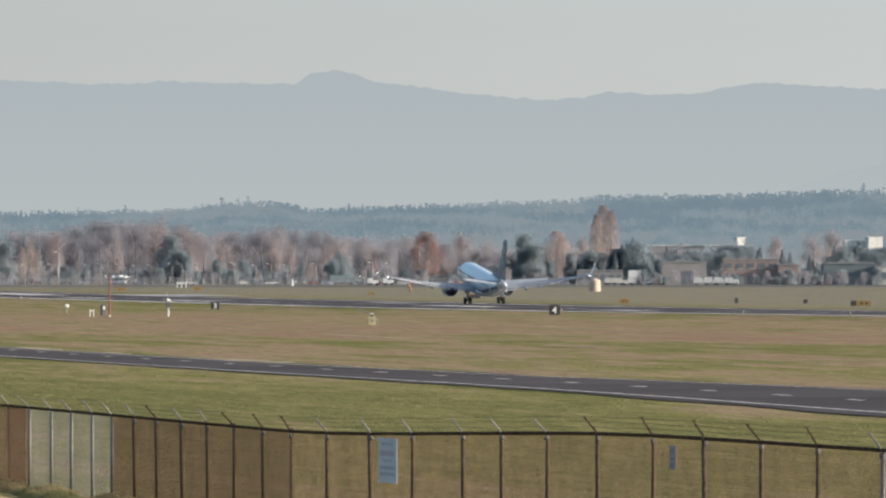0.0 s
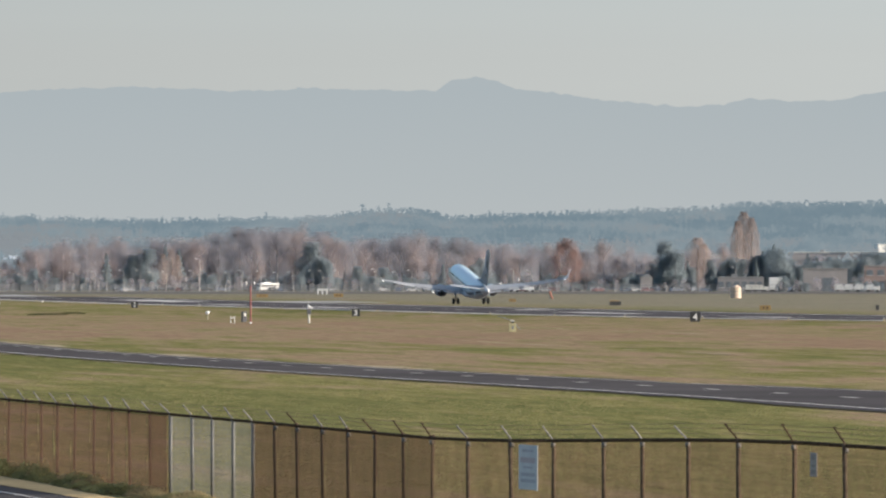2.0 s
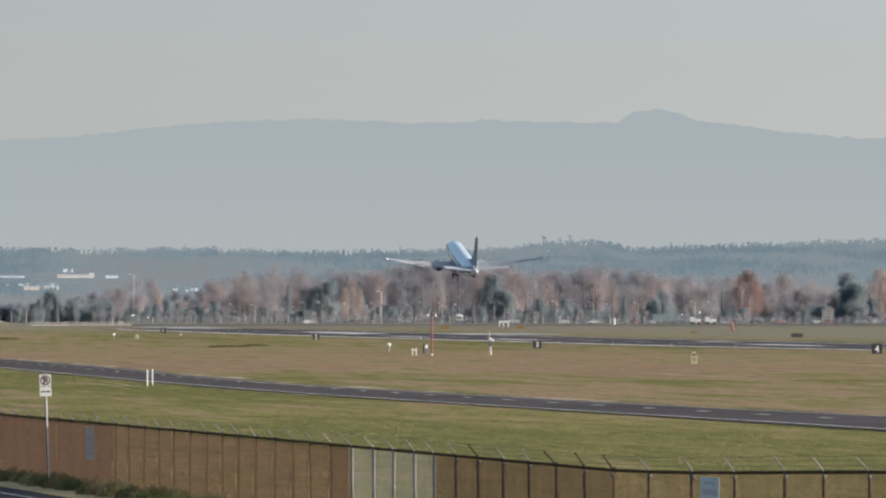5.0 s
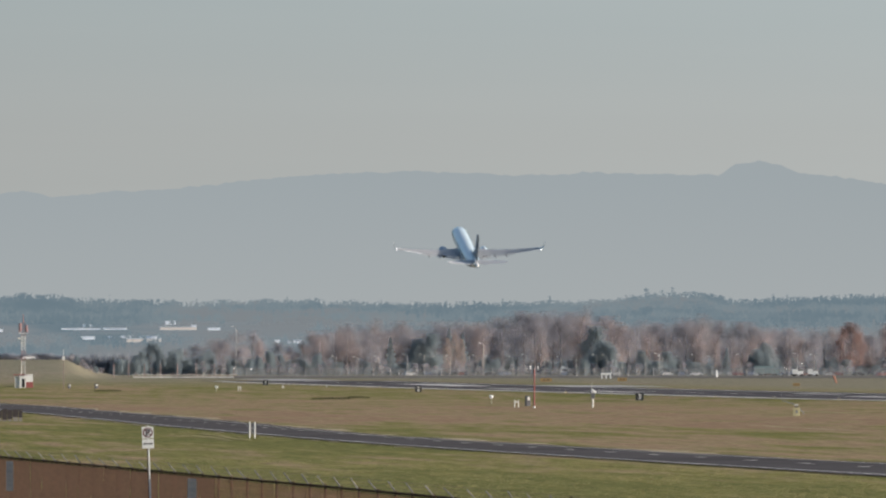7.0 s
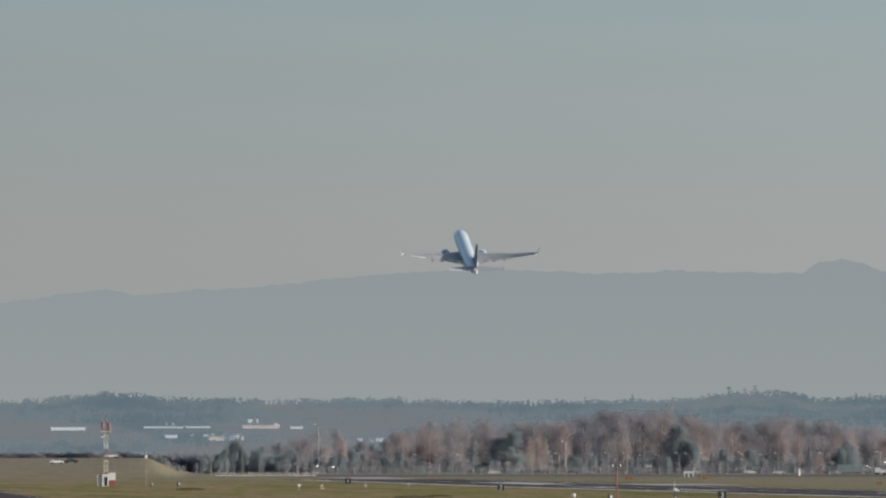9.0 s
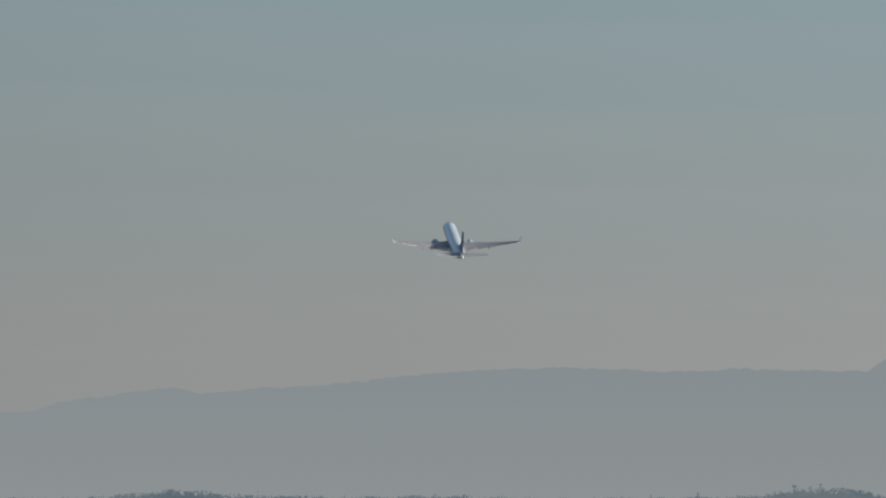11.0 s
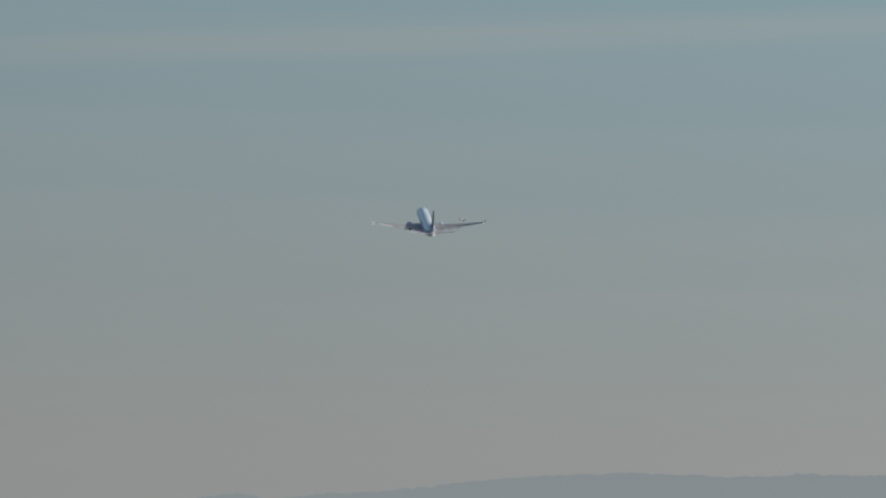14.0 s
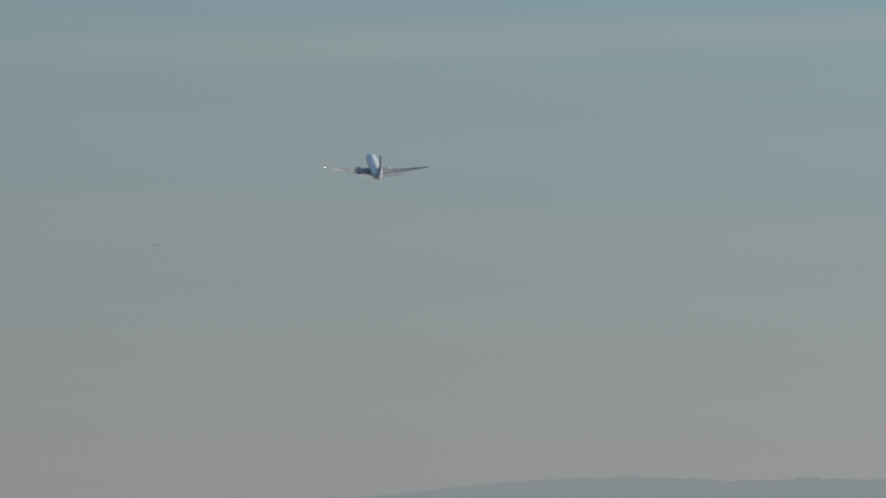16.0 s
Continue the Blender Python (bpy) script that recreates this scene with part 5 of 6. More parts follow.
def far_woods():
    """Wooded hills behind the belt: thousands of small conifers and leafless crowns."""
    r = random.Random(5)
    vs, fs = [], []

    def top_line(u):
        return piecewise(u, (-1300, -860, -700, -560, -400, -200, 0, 150, 300, 380, 420, 500, 530, 650, 800, 1000, 1045, 1140, 1250, 1400, 1500, 1568, 2000), (372, 366, 352, 362, 366, 362, 368, 366, 364, 355, 349, 349, 361, 359, 353, 348, 340, 338, 337, 333, 328, 326, 326))

    for row in range(16):
        f = row / 15
        d = 3420 + 1080 * f
        u = -1500.0
        while u < 2300:
            u += r.uniform(6, 12)
            dd = d + r.uniform(-33, 33)
            x, y = spot(u, dd)
            z = hill_z(x, y)
            back = top_line(u)
            swell = 10 * noise.noise((u * 0.008, f * 2.5, 0)) + 5 * noise.noise((u * 0.03, f * 4, 2))
            v = 428 + (back + 5 - 428) * f ** 0.8 + r.uniform(-1, 4) + swell * (1 - f) * 1.4
            tall = r.random() < 0.05
            if tall:   # a fir that stands over the rest
                v -= r.uniform(4, 11)
            if u < -200 and dd < 3790:   # open slopes below the sheds
                v = max(v, piecewise(dd, (3420, 3600, 3700, 3790), (452, 437, 424.5, 420)) - r.uniform(-4, 5))
            hgt = rise(v, dd) - z
            if hgt < 3:
                continue
            broad = not tall and r.random() < 0.6
            w = max(1.5, hgt * (0.42 if broad else 0.22)) * r.uniform(0.8, 1.3)
            ring = [(x + w * 0.8 * math.cos(k * 1.047), y + w * 0.8 * math.sin(k * 1.047), z + hgt * (0.45 if broad else 0.1)) for k in range(6)]
            n = len(vs)   # the dense heart of the crown
            vs.extend(ring + [(x, y, z + hgt * 0.9)])
            fs.extend((n + k, n + (k + 1) % 6, n + 6) for k in range(6))
            fine = 90 if f > 0.75 else 26
            for k in range(fine):   # small boughs through the crown
                t = r.random()
                wide = math.sin(math.pi * (0.15 + 0.8 * t)) ** 0.6 if broad else (1 - t) ** 0.9 + 0.06
                a, q = r.uniform(0, 6.28), w * wide * r.random() ** 0.5
                c = (x + q * math.cos(a), y + q * math.sin(a), z + hgt * (0.08 + 0.9 * t))
                n = len(vs)
                sz = w * (0.42 if broad else 0.36) * (1.15 - 0.6 * t) * (1.0 if fine < 50 else 0.55)
                for _ in range(3):
                    vs.append((c[0] + r.gauss(0, sz), c[1] + r.gauss(0, sz), min(z + hgt, c[2] + r.gauss(0, sz))))
                fs.append((n, n + 1, n + 2))
    me = bpy.data.meshes.new("far_woods")
    me.from_pydata(vs, [], fs)
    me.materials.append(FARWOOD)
    tagged(new("far_woods", me), "hazy blue-green wooded hills beyond the airfield", "woods", kind="stuff")


far_woods()


# ---- buildings and vehicles beyond the field ----
GLASS = mat("dark_glass", (0.03, 0.04, 0.045), 0.15, (0.05, 0.055, 0.06), 1)
# WINDOW is paler than GLASS: haze and sky reflection put into its colour
WINDOW = mat("window_glass", (0.2, 0.225, 0.25), 0.3, (0.1, 0.115, 0.13), 1)
BRICK = mat("brown_brick", (0.34, 0.265, 0.245), 0.85, (0.28, 0.22, 0.205), 0.3, 3)
TANWALL = mat("tan_cladding", (0.33, 0.305, 0.3), 0.8, (0.27, 0.255, 0.25), 0.2, 2)
TEAL = mat("grey_green_cladding", (0.19, 0.225, 0.23), 0.7, (0.14, 0.165, 0.17), 0.2, 2)
ROOF = mat("grey_roofing", (0.36, 0.35, 0.34), 0.85, (0.27, 0.265, 0.26), 0.2)


def building(u0, u1, v0, v1, d, wall, label, depth=14.0, doors=(), windows=0, storeys=1, roof=ROOF, low=None, yaw=0.0, unit=True, base=3.0):
    """A flat-roofed block: walls, parapet roof, bay doors and window bands with real reveals."""
    um = (u0 + u1) / 2
    x, y = spot(um, d)
    g = hill_z(x, y) if low is None else low
    w = (u1 - u0) * radians(STEP) * d
    top = rise(v0, d)
    h = max(0.6, top - g)
    ob = thing("building", label, "building", pose(x, y, g, 0, 0, -bearing(um) + yaw), "buildings beyond the airfield")
    part("wall", box(B(), -w / 2, w / 2, 0, depth, -base, h, 0.05), wall, ob)
    part("roof", box(B(), -w / 2 - 0.25, w / 2 + 0.25, -0.25, depth + 0.25, h + 0.003, h + (0.45 if unit else 0.2), 0.03), roof, ob)
    if unit:
        part("rooftop_unit", box(B(), -w * 0.2, -w * 0.2 + 2.0, depth * 0.3, depth * 0.3 + 2.0, h + 0.45, h + 1.3, 0.05), GREY, ob)
    for a, b in doors:
        part("bay_door", box(B(), -w / 2 + a * w, -w / 2 + b * w, -0.08, -0.004, 0.0, h * 0.62, 0.02), WINDOW, ob, "dark bay door")
    for s in range(storeys):
        for i in range(windows):
            xa = -w / 2 + w * (i + 0.2) / windows
            zb = h * (0.3 + s) / storeys
            win = part("window", box(B(), xa, xa + w * 0.6 / windows, -0.1, -0.004, zb, zb + h * 0.42 / storeys, 0.02), WINDOW, ob, "dark window band")
            part("sill", box(B(), xa - 0.1, xa + w * 0.6 / windows + 0.1, -0.2, -0.004, zb - 0.15, zb - 0.004), OFFWHITE, win)
    return ob


building(1172, 1250, 465, 509, 2840, TANWALL, "tan flat-roofed hangar with a dark bay door", doors=((0.44, 0.72),))
building(1280, 1377, 460, 508, 2850, BRICK, "brown brick two-storey block with dark windows", windows=5, storeys=2)
building(1377, 1412, 470, 508, 2845, BRICK, "low brown brick annex block")
building(1457, 1546, 467, 511, 2800, TEAL, "grey-green workshop with dark bay doors", doors=((0.05, 0.55), (0.68, 0.9)))
building(1549, 1660, 473, 511, 2790, OFFWHITE, "pale workshop with a red-brown band", windows=4)
building(1021, 1102, 480, 508, 2860, TANWALL, "long low beige shed with windows", windows=6)
building(884, 905, 480, 508, 2860, TANWALL, "small beige shed among trees")
building(1145, 1332, 436, 452, 3390, TANWALL, "long tan warehouse roof among trees", roof=OFFWHITE)
building(995, 1040, 441, 455, 3390, OFFWHITE, "pale warehouse among trees", roof=OFFWHITE)
# white sheds on the far slope, each where the hillside passes under it
def on_slope(u, v):
    lo, hi = 3270.0, 3945.0
    for _ in range(40):
        d = (lo + hi) / 2
        if hill_z(*spot(u, d)) < rise(v, d):
            lo = d
        else:
            hi = d
    return lo


COOL = mat("white_sheet_metal", (0.78, 0.83, 0.9), 0.45, (0.7, 0.75, 0.82), 0.3)
PINKISH = mat("pale_tan_cladding", (0.68, 0.63, 0.59), 0.7, (0.6, 0.555, 0.52), 0.2)
for u0, u1, v0, v1, m in ((-806, -745, 420.5, 427, COOL), (-642, -572, 420.3, 423.2, COOL), (-568, -526, 419.6, 423.0, COOL), (-468, -403, 416.5, 423.5, PINKISH), (-458, -440, 406, 414, COOL),
                          (-412, -404, 414, 417.5, COOL), (-383, -361, 418.5, 424, COOL), (-607, -583, 433.5, 440.5, COOL), (-563, -553, 434, 437.5, COOL), (-537, -517, 432.8, 437.6, COOL),
                          (-504, -466, 432.6, 438, COOL), (-527, -466, 437, 445, PINKISH), (-604, -600, 413, 418, COOL), (-592, -589, 414, 417, COOL),
                          (-264, -256, 440, 448, COOL), (-242, -219, 440, 447, COOL)):
    building(u0, u1, v0 + 0.25 * (v1 - v0), v1, on_slope((u0 + u1) / 2, v1), m, "white industrial shed in the hazy distance", depth=8, roof=COOL, unit=False, base=0.15)
for u0, u1, v0, v1, d in ((1304, 1319, 421, 434, 3400), (1496, 1517, 426, 436, 3400), (1521, 1534, 427, 437, 3400), (1536, 1562, 420, 436, 3395)):
    building(u0, u1, v0, v1, d, OFFWHITE, "pale industrial shed in the hazy distance", depth=6, roof=WHITE, unit=False, yaw=15)


def light_pole(u, v, d, wide=0.08, arm=1.0, top=LAMP):
    x, y = spot(u, d)
    z = ground_z(x, y)
    h = rise(v, d) - z
    ob = thing("street_lamp", "slim grey street lamp with a short arm", "street lamp", pose(x, y, z, 0, 0, -bearing(u)), "street lamps by the car park")
    part("pole", rod(B(), (0, 0, -0.2), (0, 0, h), wide, wide * 0.75, 6), STEEL, ob)
    part("arm", rod(B(), (0, 0, h - 0.05), (-arm, 0, h + 0.25), 0.07, n=5), GREY, ob)
    part("lamp_head", box(B(), -arm - 0.75, -arm + 0.1, -0.2, 0.2, h + 0.16, h + 0.38, 0.05), WHITE, ob, "pale lamp head")


for u in (-156, -81, -59, 0, 22, 46, 80, 93, 157, 180, 242, 269, 305, 323, 350, 391, 421, 454, 480, 509, -118, -30, 213, 560, 690):
    light_pole(u, 468 + (u * 7 % 5), 2850)
for u, v in ((105, 448), (416, 466), (660, 466), (-333, 418), (1290, 462), (1053, 462)):
    light_pole(u, v, 2870, 0.12)

CAR_PAINTS = [mat("car_paint_" + n, c, 0.25, tuple(q * 0.9 for q in c), 1, coat=0.6) for n, c in
              (("white", (0.7, 0.7, 0.7)), ("silver", (0.4, 0.41, 0.43)), ("dark", (0.03, 0.035, 0.045)), ("red", (0.2, 0.06, 0.06)), ("blue", (0.1, 0.13, 0.19)))]
RUBBER = mat("tyre_rubber", (0.02, 0.02, 0.02), 0.8)
HEADLIGHT = mat("headlight_glass", (0.8, 0.8, 0.8), 0.1, glow=(1, 0.97, 0.9, 6.0))


def car(paint, label):
    ob = thing("parked_car", label, "car", (0, -900, 0), "cars in the far car park")
    prof = [(-2.2, 0.35), (-2.2, 0.85), (-1.75, 0.95), (-1.1, 1.45), (0.5, 1.45), (1.15, 0.98), (2.1, 0.85), (2.2, 0.4)]
    part("body", loft(B(), [[(x, s * (0.86 if z < 1.2 else 0.7), z) for x, z in prof] for s in (-1, 1)]), paint, ob)
    part("glazing", loft(B(), [[(x, s, z) for x, z in ((-1.5, 1.0), (-1.05, 1.4), (0.45, 1.4), (0.98, 1.0))] for s in (-0.84, 0.84)]), GLASS, ob)
    for x in (-1.4, 1.4):
        for s in (-0.8, 0.8):
            part("wheel", rod(B(), (x, s - 0.1, 0.33), (x, s + 0.1, 0.33), 0.33, n=12), RUBBER, ob)
    return ob


cars = [car(p, "%s car in the far car park" % n) for p, n in zip(CAR_PAINTS, ("white", "silver", "dark", "red", "blue"))]
rng = random.Random(31)
for k in range(100):
    u = rng.choice((rng.uniform(-150, 700), rng.uniform(560, 1170), rng.uniform(1100, 1180), rng.uniform(1380, 1460)))
    d = rng.uniform(2770, 2850)
    x, y = spot(u, d)
    copy_thing(rng.choice(cars + cars[1:3]), pose(x, y, ground_z(x, y), 0, 0, rng.choice((0, 0, 90, 20)) + rng.uniform(-8, 8)))
for u, d in ((-796, 2620), (-770, 2640), (-700, 2850)):
    x, y = spot(u, d)
    copy_thing(cars[0 if u != -770 else 2], pose(x, y, ground_z(x, y), 0, 0, 5))
for o in cars:
    for c in list(o.children_recursive):
        bpy.data.objects.remove(c)
    bpy.data.objects.remove(o)


def truck(u, v0, d, length, label, color=WHITE, cab=True, yaw=0.0):
    x, y = spot(u, d)
    g = ground_z(x, y)
    h = max(2.4, rise(v0, d) - g)
    ob = thing("box_truck", label, "truck", pose(x, y, g, 0, 0, -bearing(u) + yaw), "trucks beyond the airfield")
    part("cargo_box", box(B(), -length / 2, length / 2 - 1.8, -1.15, 1.15, 0.8, h, 0.04), color, ob)
    part("cab", box(B(), length / 2 - 1.75, length / 2, -1.05, 1.05, 0.5, h * 0.72, 0.12), color, ob)
    part("windscreen", box(B(), length / 2 - 0.4, length / 2 + 0.02, -0.9, 0.9, h * 0.42, h * 0.66, 0.03), GLASS, ob)
    for a in (-length * 0.3, length * 0.36):
        for s in (-0.95, 0.95):
            part("wheel", rod(B(), (a, s - 0.15, 0.45), (a, s + 0.15, 0.45), 0.45, n=12), RUBBER, ob)
    return ob


truck(1128, 479, 2780, 6.2, "white box truck parked by sheds")
for u in (1240, 1258, 1276, 1295):
    truck(u, 491, 2755, 4.6, "white trailer parked by a hangar", WHITE)
truck(606, 487, 2800, 8.5, "teal freight container truck", mat("teal_paint", (0.22, 0.29, 0.3), 0.5, (0.17, 0.23, 0.24), 1))
truck(660, 494, 2700, 3.6, "white van beside the far fence")
truck(687, 502, 2720, 3.4, "white flatbed beside the far fence")
truck(1090, 497, 2760, 7.5, "pale trailer by the far fence", OFFWHITE)


def tank():
    d = 2250
    x, y = spot(1053, d)
    z = ground_z(x, y)
    h = rise(497, d) - z
    ob = thing("storage_tank", "cream upright storage tank with a domed top", "tank", (x, y, z))
    cream = mat("cream_tank", (0.6, 0.47, 0.37), 0.6, (0.5, 0.39, 0.3), 0.6)
    part("shell", rod(B(), (0, 0, -0.2), (0, 0, h), 1.5, n=24), cream, ob, smooth=False)
    for k in (0.3, 0.62):
        part("hoop", rod(B(), (0, 0, h * k), (0, 0, h * k + 0.1), 1.54, n=24), GREY, ob)
    part("dome", rod(B(), (0, 0, h + 0.003), (0, 0, h + 0.6), 1.5, 0.5, 24), cream, ob)
    part("vent", rod(B(), (0, 0, h + 0.55), (0, 0, h + 0.9), 0.18), GREY, ob)


def orange_sock():
    x, y = spot(724, 2087)
    ob = thing("windsock", "orange windsock drooping on a short mast", "windsock", pose(x, y, ground_z(x, y), 0, 0, -10))
    part("mast", rod(B(), (0, 0, -0.1), (0, 0, 2.4), 0.06), GREY, ob)
    part("sock", rod(B(), (0.0, 0, 2.3), (0.75, 0, 0.3), 0.32, 0.17, 12), mat("faded_orange", (0.5, 0.25, 0.18), 0.8, (0.42, 0.2, 0.14), 1, thin=0.3), ob)


def white_portal():
    x, y = spot(321.5, 2500)
    ob = thing("white_shelter", "small white shelter with two dark openings", "shelter", pose(x, y, ground_z(x, y), 0, 0, -8))
    part("roof", box(B(), -1.6, 1.6, -1, 1, 1.2, 1.75, 0.08), WHITE, ob)
    for a in (-1.5, -0.15, 1.2):
        part("pier", box(B(), a, a + 0.35, -0.95, 0.95, -0.1, 1.2, 0.03), WHITE, ob)
    x, y = spot(517, 2600)
    ob = thing("marker_post", "white rounded marker post", "post", (x, y, ground_z(x, y)))
    part("post", rod(B(), (0, 0, -0.1), (0, 0, rise(494, 2600) - ground_z(x, y)), 0.36, 0.26, 10), WHITE, ob)


def area_light(u, v, d):
    """A lit lamp on a short mast at the far edge of the field."""
    x, y = spot(u, d)
    z = ground_z(x, y)
    h = max(0.8, rise(v, d) - z)
    ob = thing("area_light", "lit white lamp on a short mast", "light", pose(x, y, z, 0, 0, -bearing(u)), "lit lamps at the field edge")
    part("mast", rod(B(), (0, 0, -0.1), (0, 0, h), 0.06, n=6), GREY, ob)
    part("hood", box(B(), -0.22, 0.22, -0.02, 0.2, h - 0.16, h + 0.2, 0.03), GREY, ob)
    part("lens", ball(B(), (0, -0.08, h + 0.02), 0.11, 8), HEADLIGHT, ob, "bright glowing lens")


for u, v, d in ((-335, 490, 2700), (-307, 493, 2690), (637, 489, 2760), (641, 492, 2755), (668, 483, 2780)):
    area_light(u, v, d)
tank()
orange_sock()
white_portal()


def far_fence():
    """The field's far boundary: a low grey mesh fence on posts."""
    ob = thing("boundary_fence", "low grey boundary fence along the far side of the airfield", "fence")
    rails = [B() for _ in range(5)]
    # pale half-clear mesh, put in also for the haze at the trees' foot
    wire = mat("hazy_wire", (0.5, 0.49, 0.5), 0.9, (0.42, 0.41, 0.42), 0.1)
    n, l = wire.node_tree.nodes, wire.node_tree.links
    mix, clear = n.new("ShaderNodeMixShader"), n.new("ShaderNodeBsdfTransparent")
    mix.inputs[0].default_value = 0.72
    l.new(n["Material Output"].inputs["Surface"].links[0].from_socket, mix.inputs[1])
    l.new(clear.outputs[0], mix.inputs[2])
    l.new(mix.outputs[0], n["Material Output"].inputs["Surface"])
    for u in range(-330, 1640, 15):
        x, y = spot(u, 2740)
        z = ground_z(x, y)
        part("post", rod(B(), (x, y, z - 0.1), (x, y, z + 2.6), 0.09, n=5), GREY, ob)
        x2, y2 = spot(u + 15, 2740)
        z2 = ground_z(x2, y2)
        for rail, hgt in zip(rails, (0.2, 0.8, 1.4, 2.0, 2.55)):
            rod(rail, (x, y, z + hgt), (x2, y2, z2 + hgt), 0.05, n=4)
        if u > 1000:   # the yard stands open
            continue
        mesh = B()
        mesh.faces.new([mesh.verts.new(p) for p in ((x, y + 0.15, z + 0.1), (x2, y2 + 0.15, z2 + 0.1), (x2, y2 + 0.15, z2 + 2.5), (x, y + 0.15, z + 2.5))])
        part("wire_mesh", mesh, wire, ob, "pale wire mesh that also stands for haze")
    for rail in rails:
        part("rail", rail, GREY, ob)


far_fence()


def far_hedge():
    """The dark planted bank that carries a road over the knoll."""
    me_list = leaf_cloud(1500, 20, 3, 2.0, 0.7, 44)
    # leaves paled and blued: haze is put into the hedge's colour
    me_list.materials.append(mat("hedge_leaves", (0.37, 0.375, 0.41), 1.0, (0.32, 0.325, 0.36), 0.15, 1, thin=0.5, gaps=0.45))
    r = random.Random(9)
    for u in range(-1180, -500, 17):
        d = 2930 + r.uniform(-10, 10)
        x, y = spot(u, d)
        ob = thing("hedge", "dark hedge on the road bank", "hedge", pose(x, y, ground_z(x, y) - 0.2, 0, 0, -bearing(u)) @ Matrix.Diagonal((0.25, 1, (rise(467 + r.uniform(-1, 2), d) - ground_z(x, y)) / (1.4 if u < -640 else 1.8), 1)), "hedge along the road bank")
        o = new("leaves", me_list)
        o.parent = ob


far_hedge()


# ---- the airliner ----
JET = mat("jet_white", (0.6, 0.7, 0.745), 0.25, (0.55, 0.65, 0.7), 0.15, coat=0.5)
JET_BELLY = mat("jet_grey", (0.42, 0.44, 0.47), 0.35, (0.36, 0.38, 0.41), 0.2)
NAVY = mat("navy_paint", (0.02, 0.035, 0.075), 0.3, (0.03, 0.045, 0.09), 0.3, coat=0.3)
SHADE_SLATE = mat("shade_slate", (0.24, 0.29, 0.36), 0.35, (0.2, 0.245, 0.31), 0.4)
TAIL_GREY = mat("pale_grey_paint", (0.44, 0.455, 0.475), 0.4, (0.39, 0.405, 0.425), 0.4)
WING = mat("wing_grey", (0.31, 0.32, 0.335), 0.5, (0.27, 0.28, 0.295), 0.3)
SLAT = mat("bare_aluminium", (0.72, 0.72, 0.72), 0.35, (0.64, 0.64, 0.64), 0.5, metal=0.2)
HOT = mat("exhaust_metal", (0.08, 0.075, 0.07), 0.45, (0.05, 0.05, 0.05), 2, metal=0.6)
STROBE = mat("strobe_light", (0.9, 0.9, 0.9), 0.2, glow=(1.0, 0.98, 0.94, 8.0))


def oval(y, cz, rx, rz, n=28):
    return [(rx * math.cos(2 * math.pi * i / n), y, cz + rz * math.sin(2 * math.pi * i / n)) for i in range(n)]


# nose to tail: station, centre height, half width, half height
HULL = ((19.6, 2.75, 0.08, 0.08), (19.45, 2.77, 0.3, 0.28), (19.1, 2.81, 0.6, 0.57), (18.4, 2.91, 0.96, 0.94), (17.4, 3.04, 1.29, 1.32), (16.3, 3.16, 1.55, 1.62), (15.0, 3.25, 1.74, 1.84), (13.6, 3.29, 1.84, 1.95), (12.2, 3.3, 1.88, 2.0),
        (8, 3.3, 1.88, 2.0), (2, 3.3, 1.88, 2.0), (-4, 3.3, 1.88, 2.0), (-7, 3.36, 1.84, 1.92), (-10, 3.62, 1.64, 1.62), (-13, 3.98, 1.28, 1.22), (-15.5, 4.28, 0.9, 0.88), (-17.5, 4.5, 0.55, 0.56), (-18.9, 4.62, 0.24, 0.26), (-19.1, 4.64, 0.1, 0.1))


def hull_at(y):
    ys = [h[0] for h in HULL][::-1]
    return [piecewise(y, ys, [h[k] for h in HULL][::-1]) for k in (1, 2, 3)]


def aerofoil(chord, thick, n=7):
    """Closed section: leading edge at 0, trailing edge at -chord."""
    up, lo = [], []
    for i in range(n + 1):
        t = (i / n) ** 1.6
        h = thick * (1.48 * math.sqrt(t) - 0.63 * t - 1.76 * t * t + 1.42 * t ** 3 - 0.51 * t ** 4) * 2.1
        up.append((-chord * t, h + 0.02 * chord * math.sin(math.pi * t)))
        lo.append((-chord * t, -h * 0.75 + 0.015 * chord * math.sin(math.pi * t)))
    return up + lo[-2:0:-1]


def surface(stations, side=1):
    """Loft of wing sections: (x, y of leading edge, z, chord, thickness, upright 0..1)."""
    rings = []
    for x, y, z, c, th, up in stations:
        rings.append([(side * (x - q * up), y + p, z + q * (1 - up)) for p, q in aerofoil(c, th)])
    return loft(B(), rings)


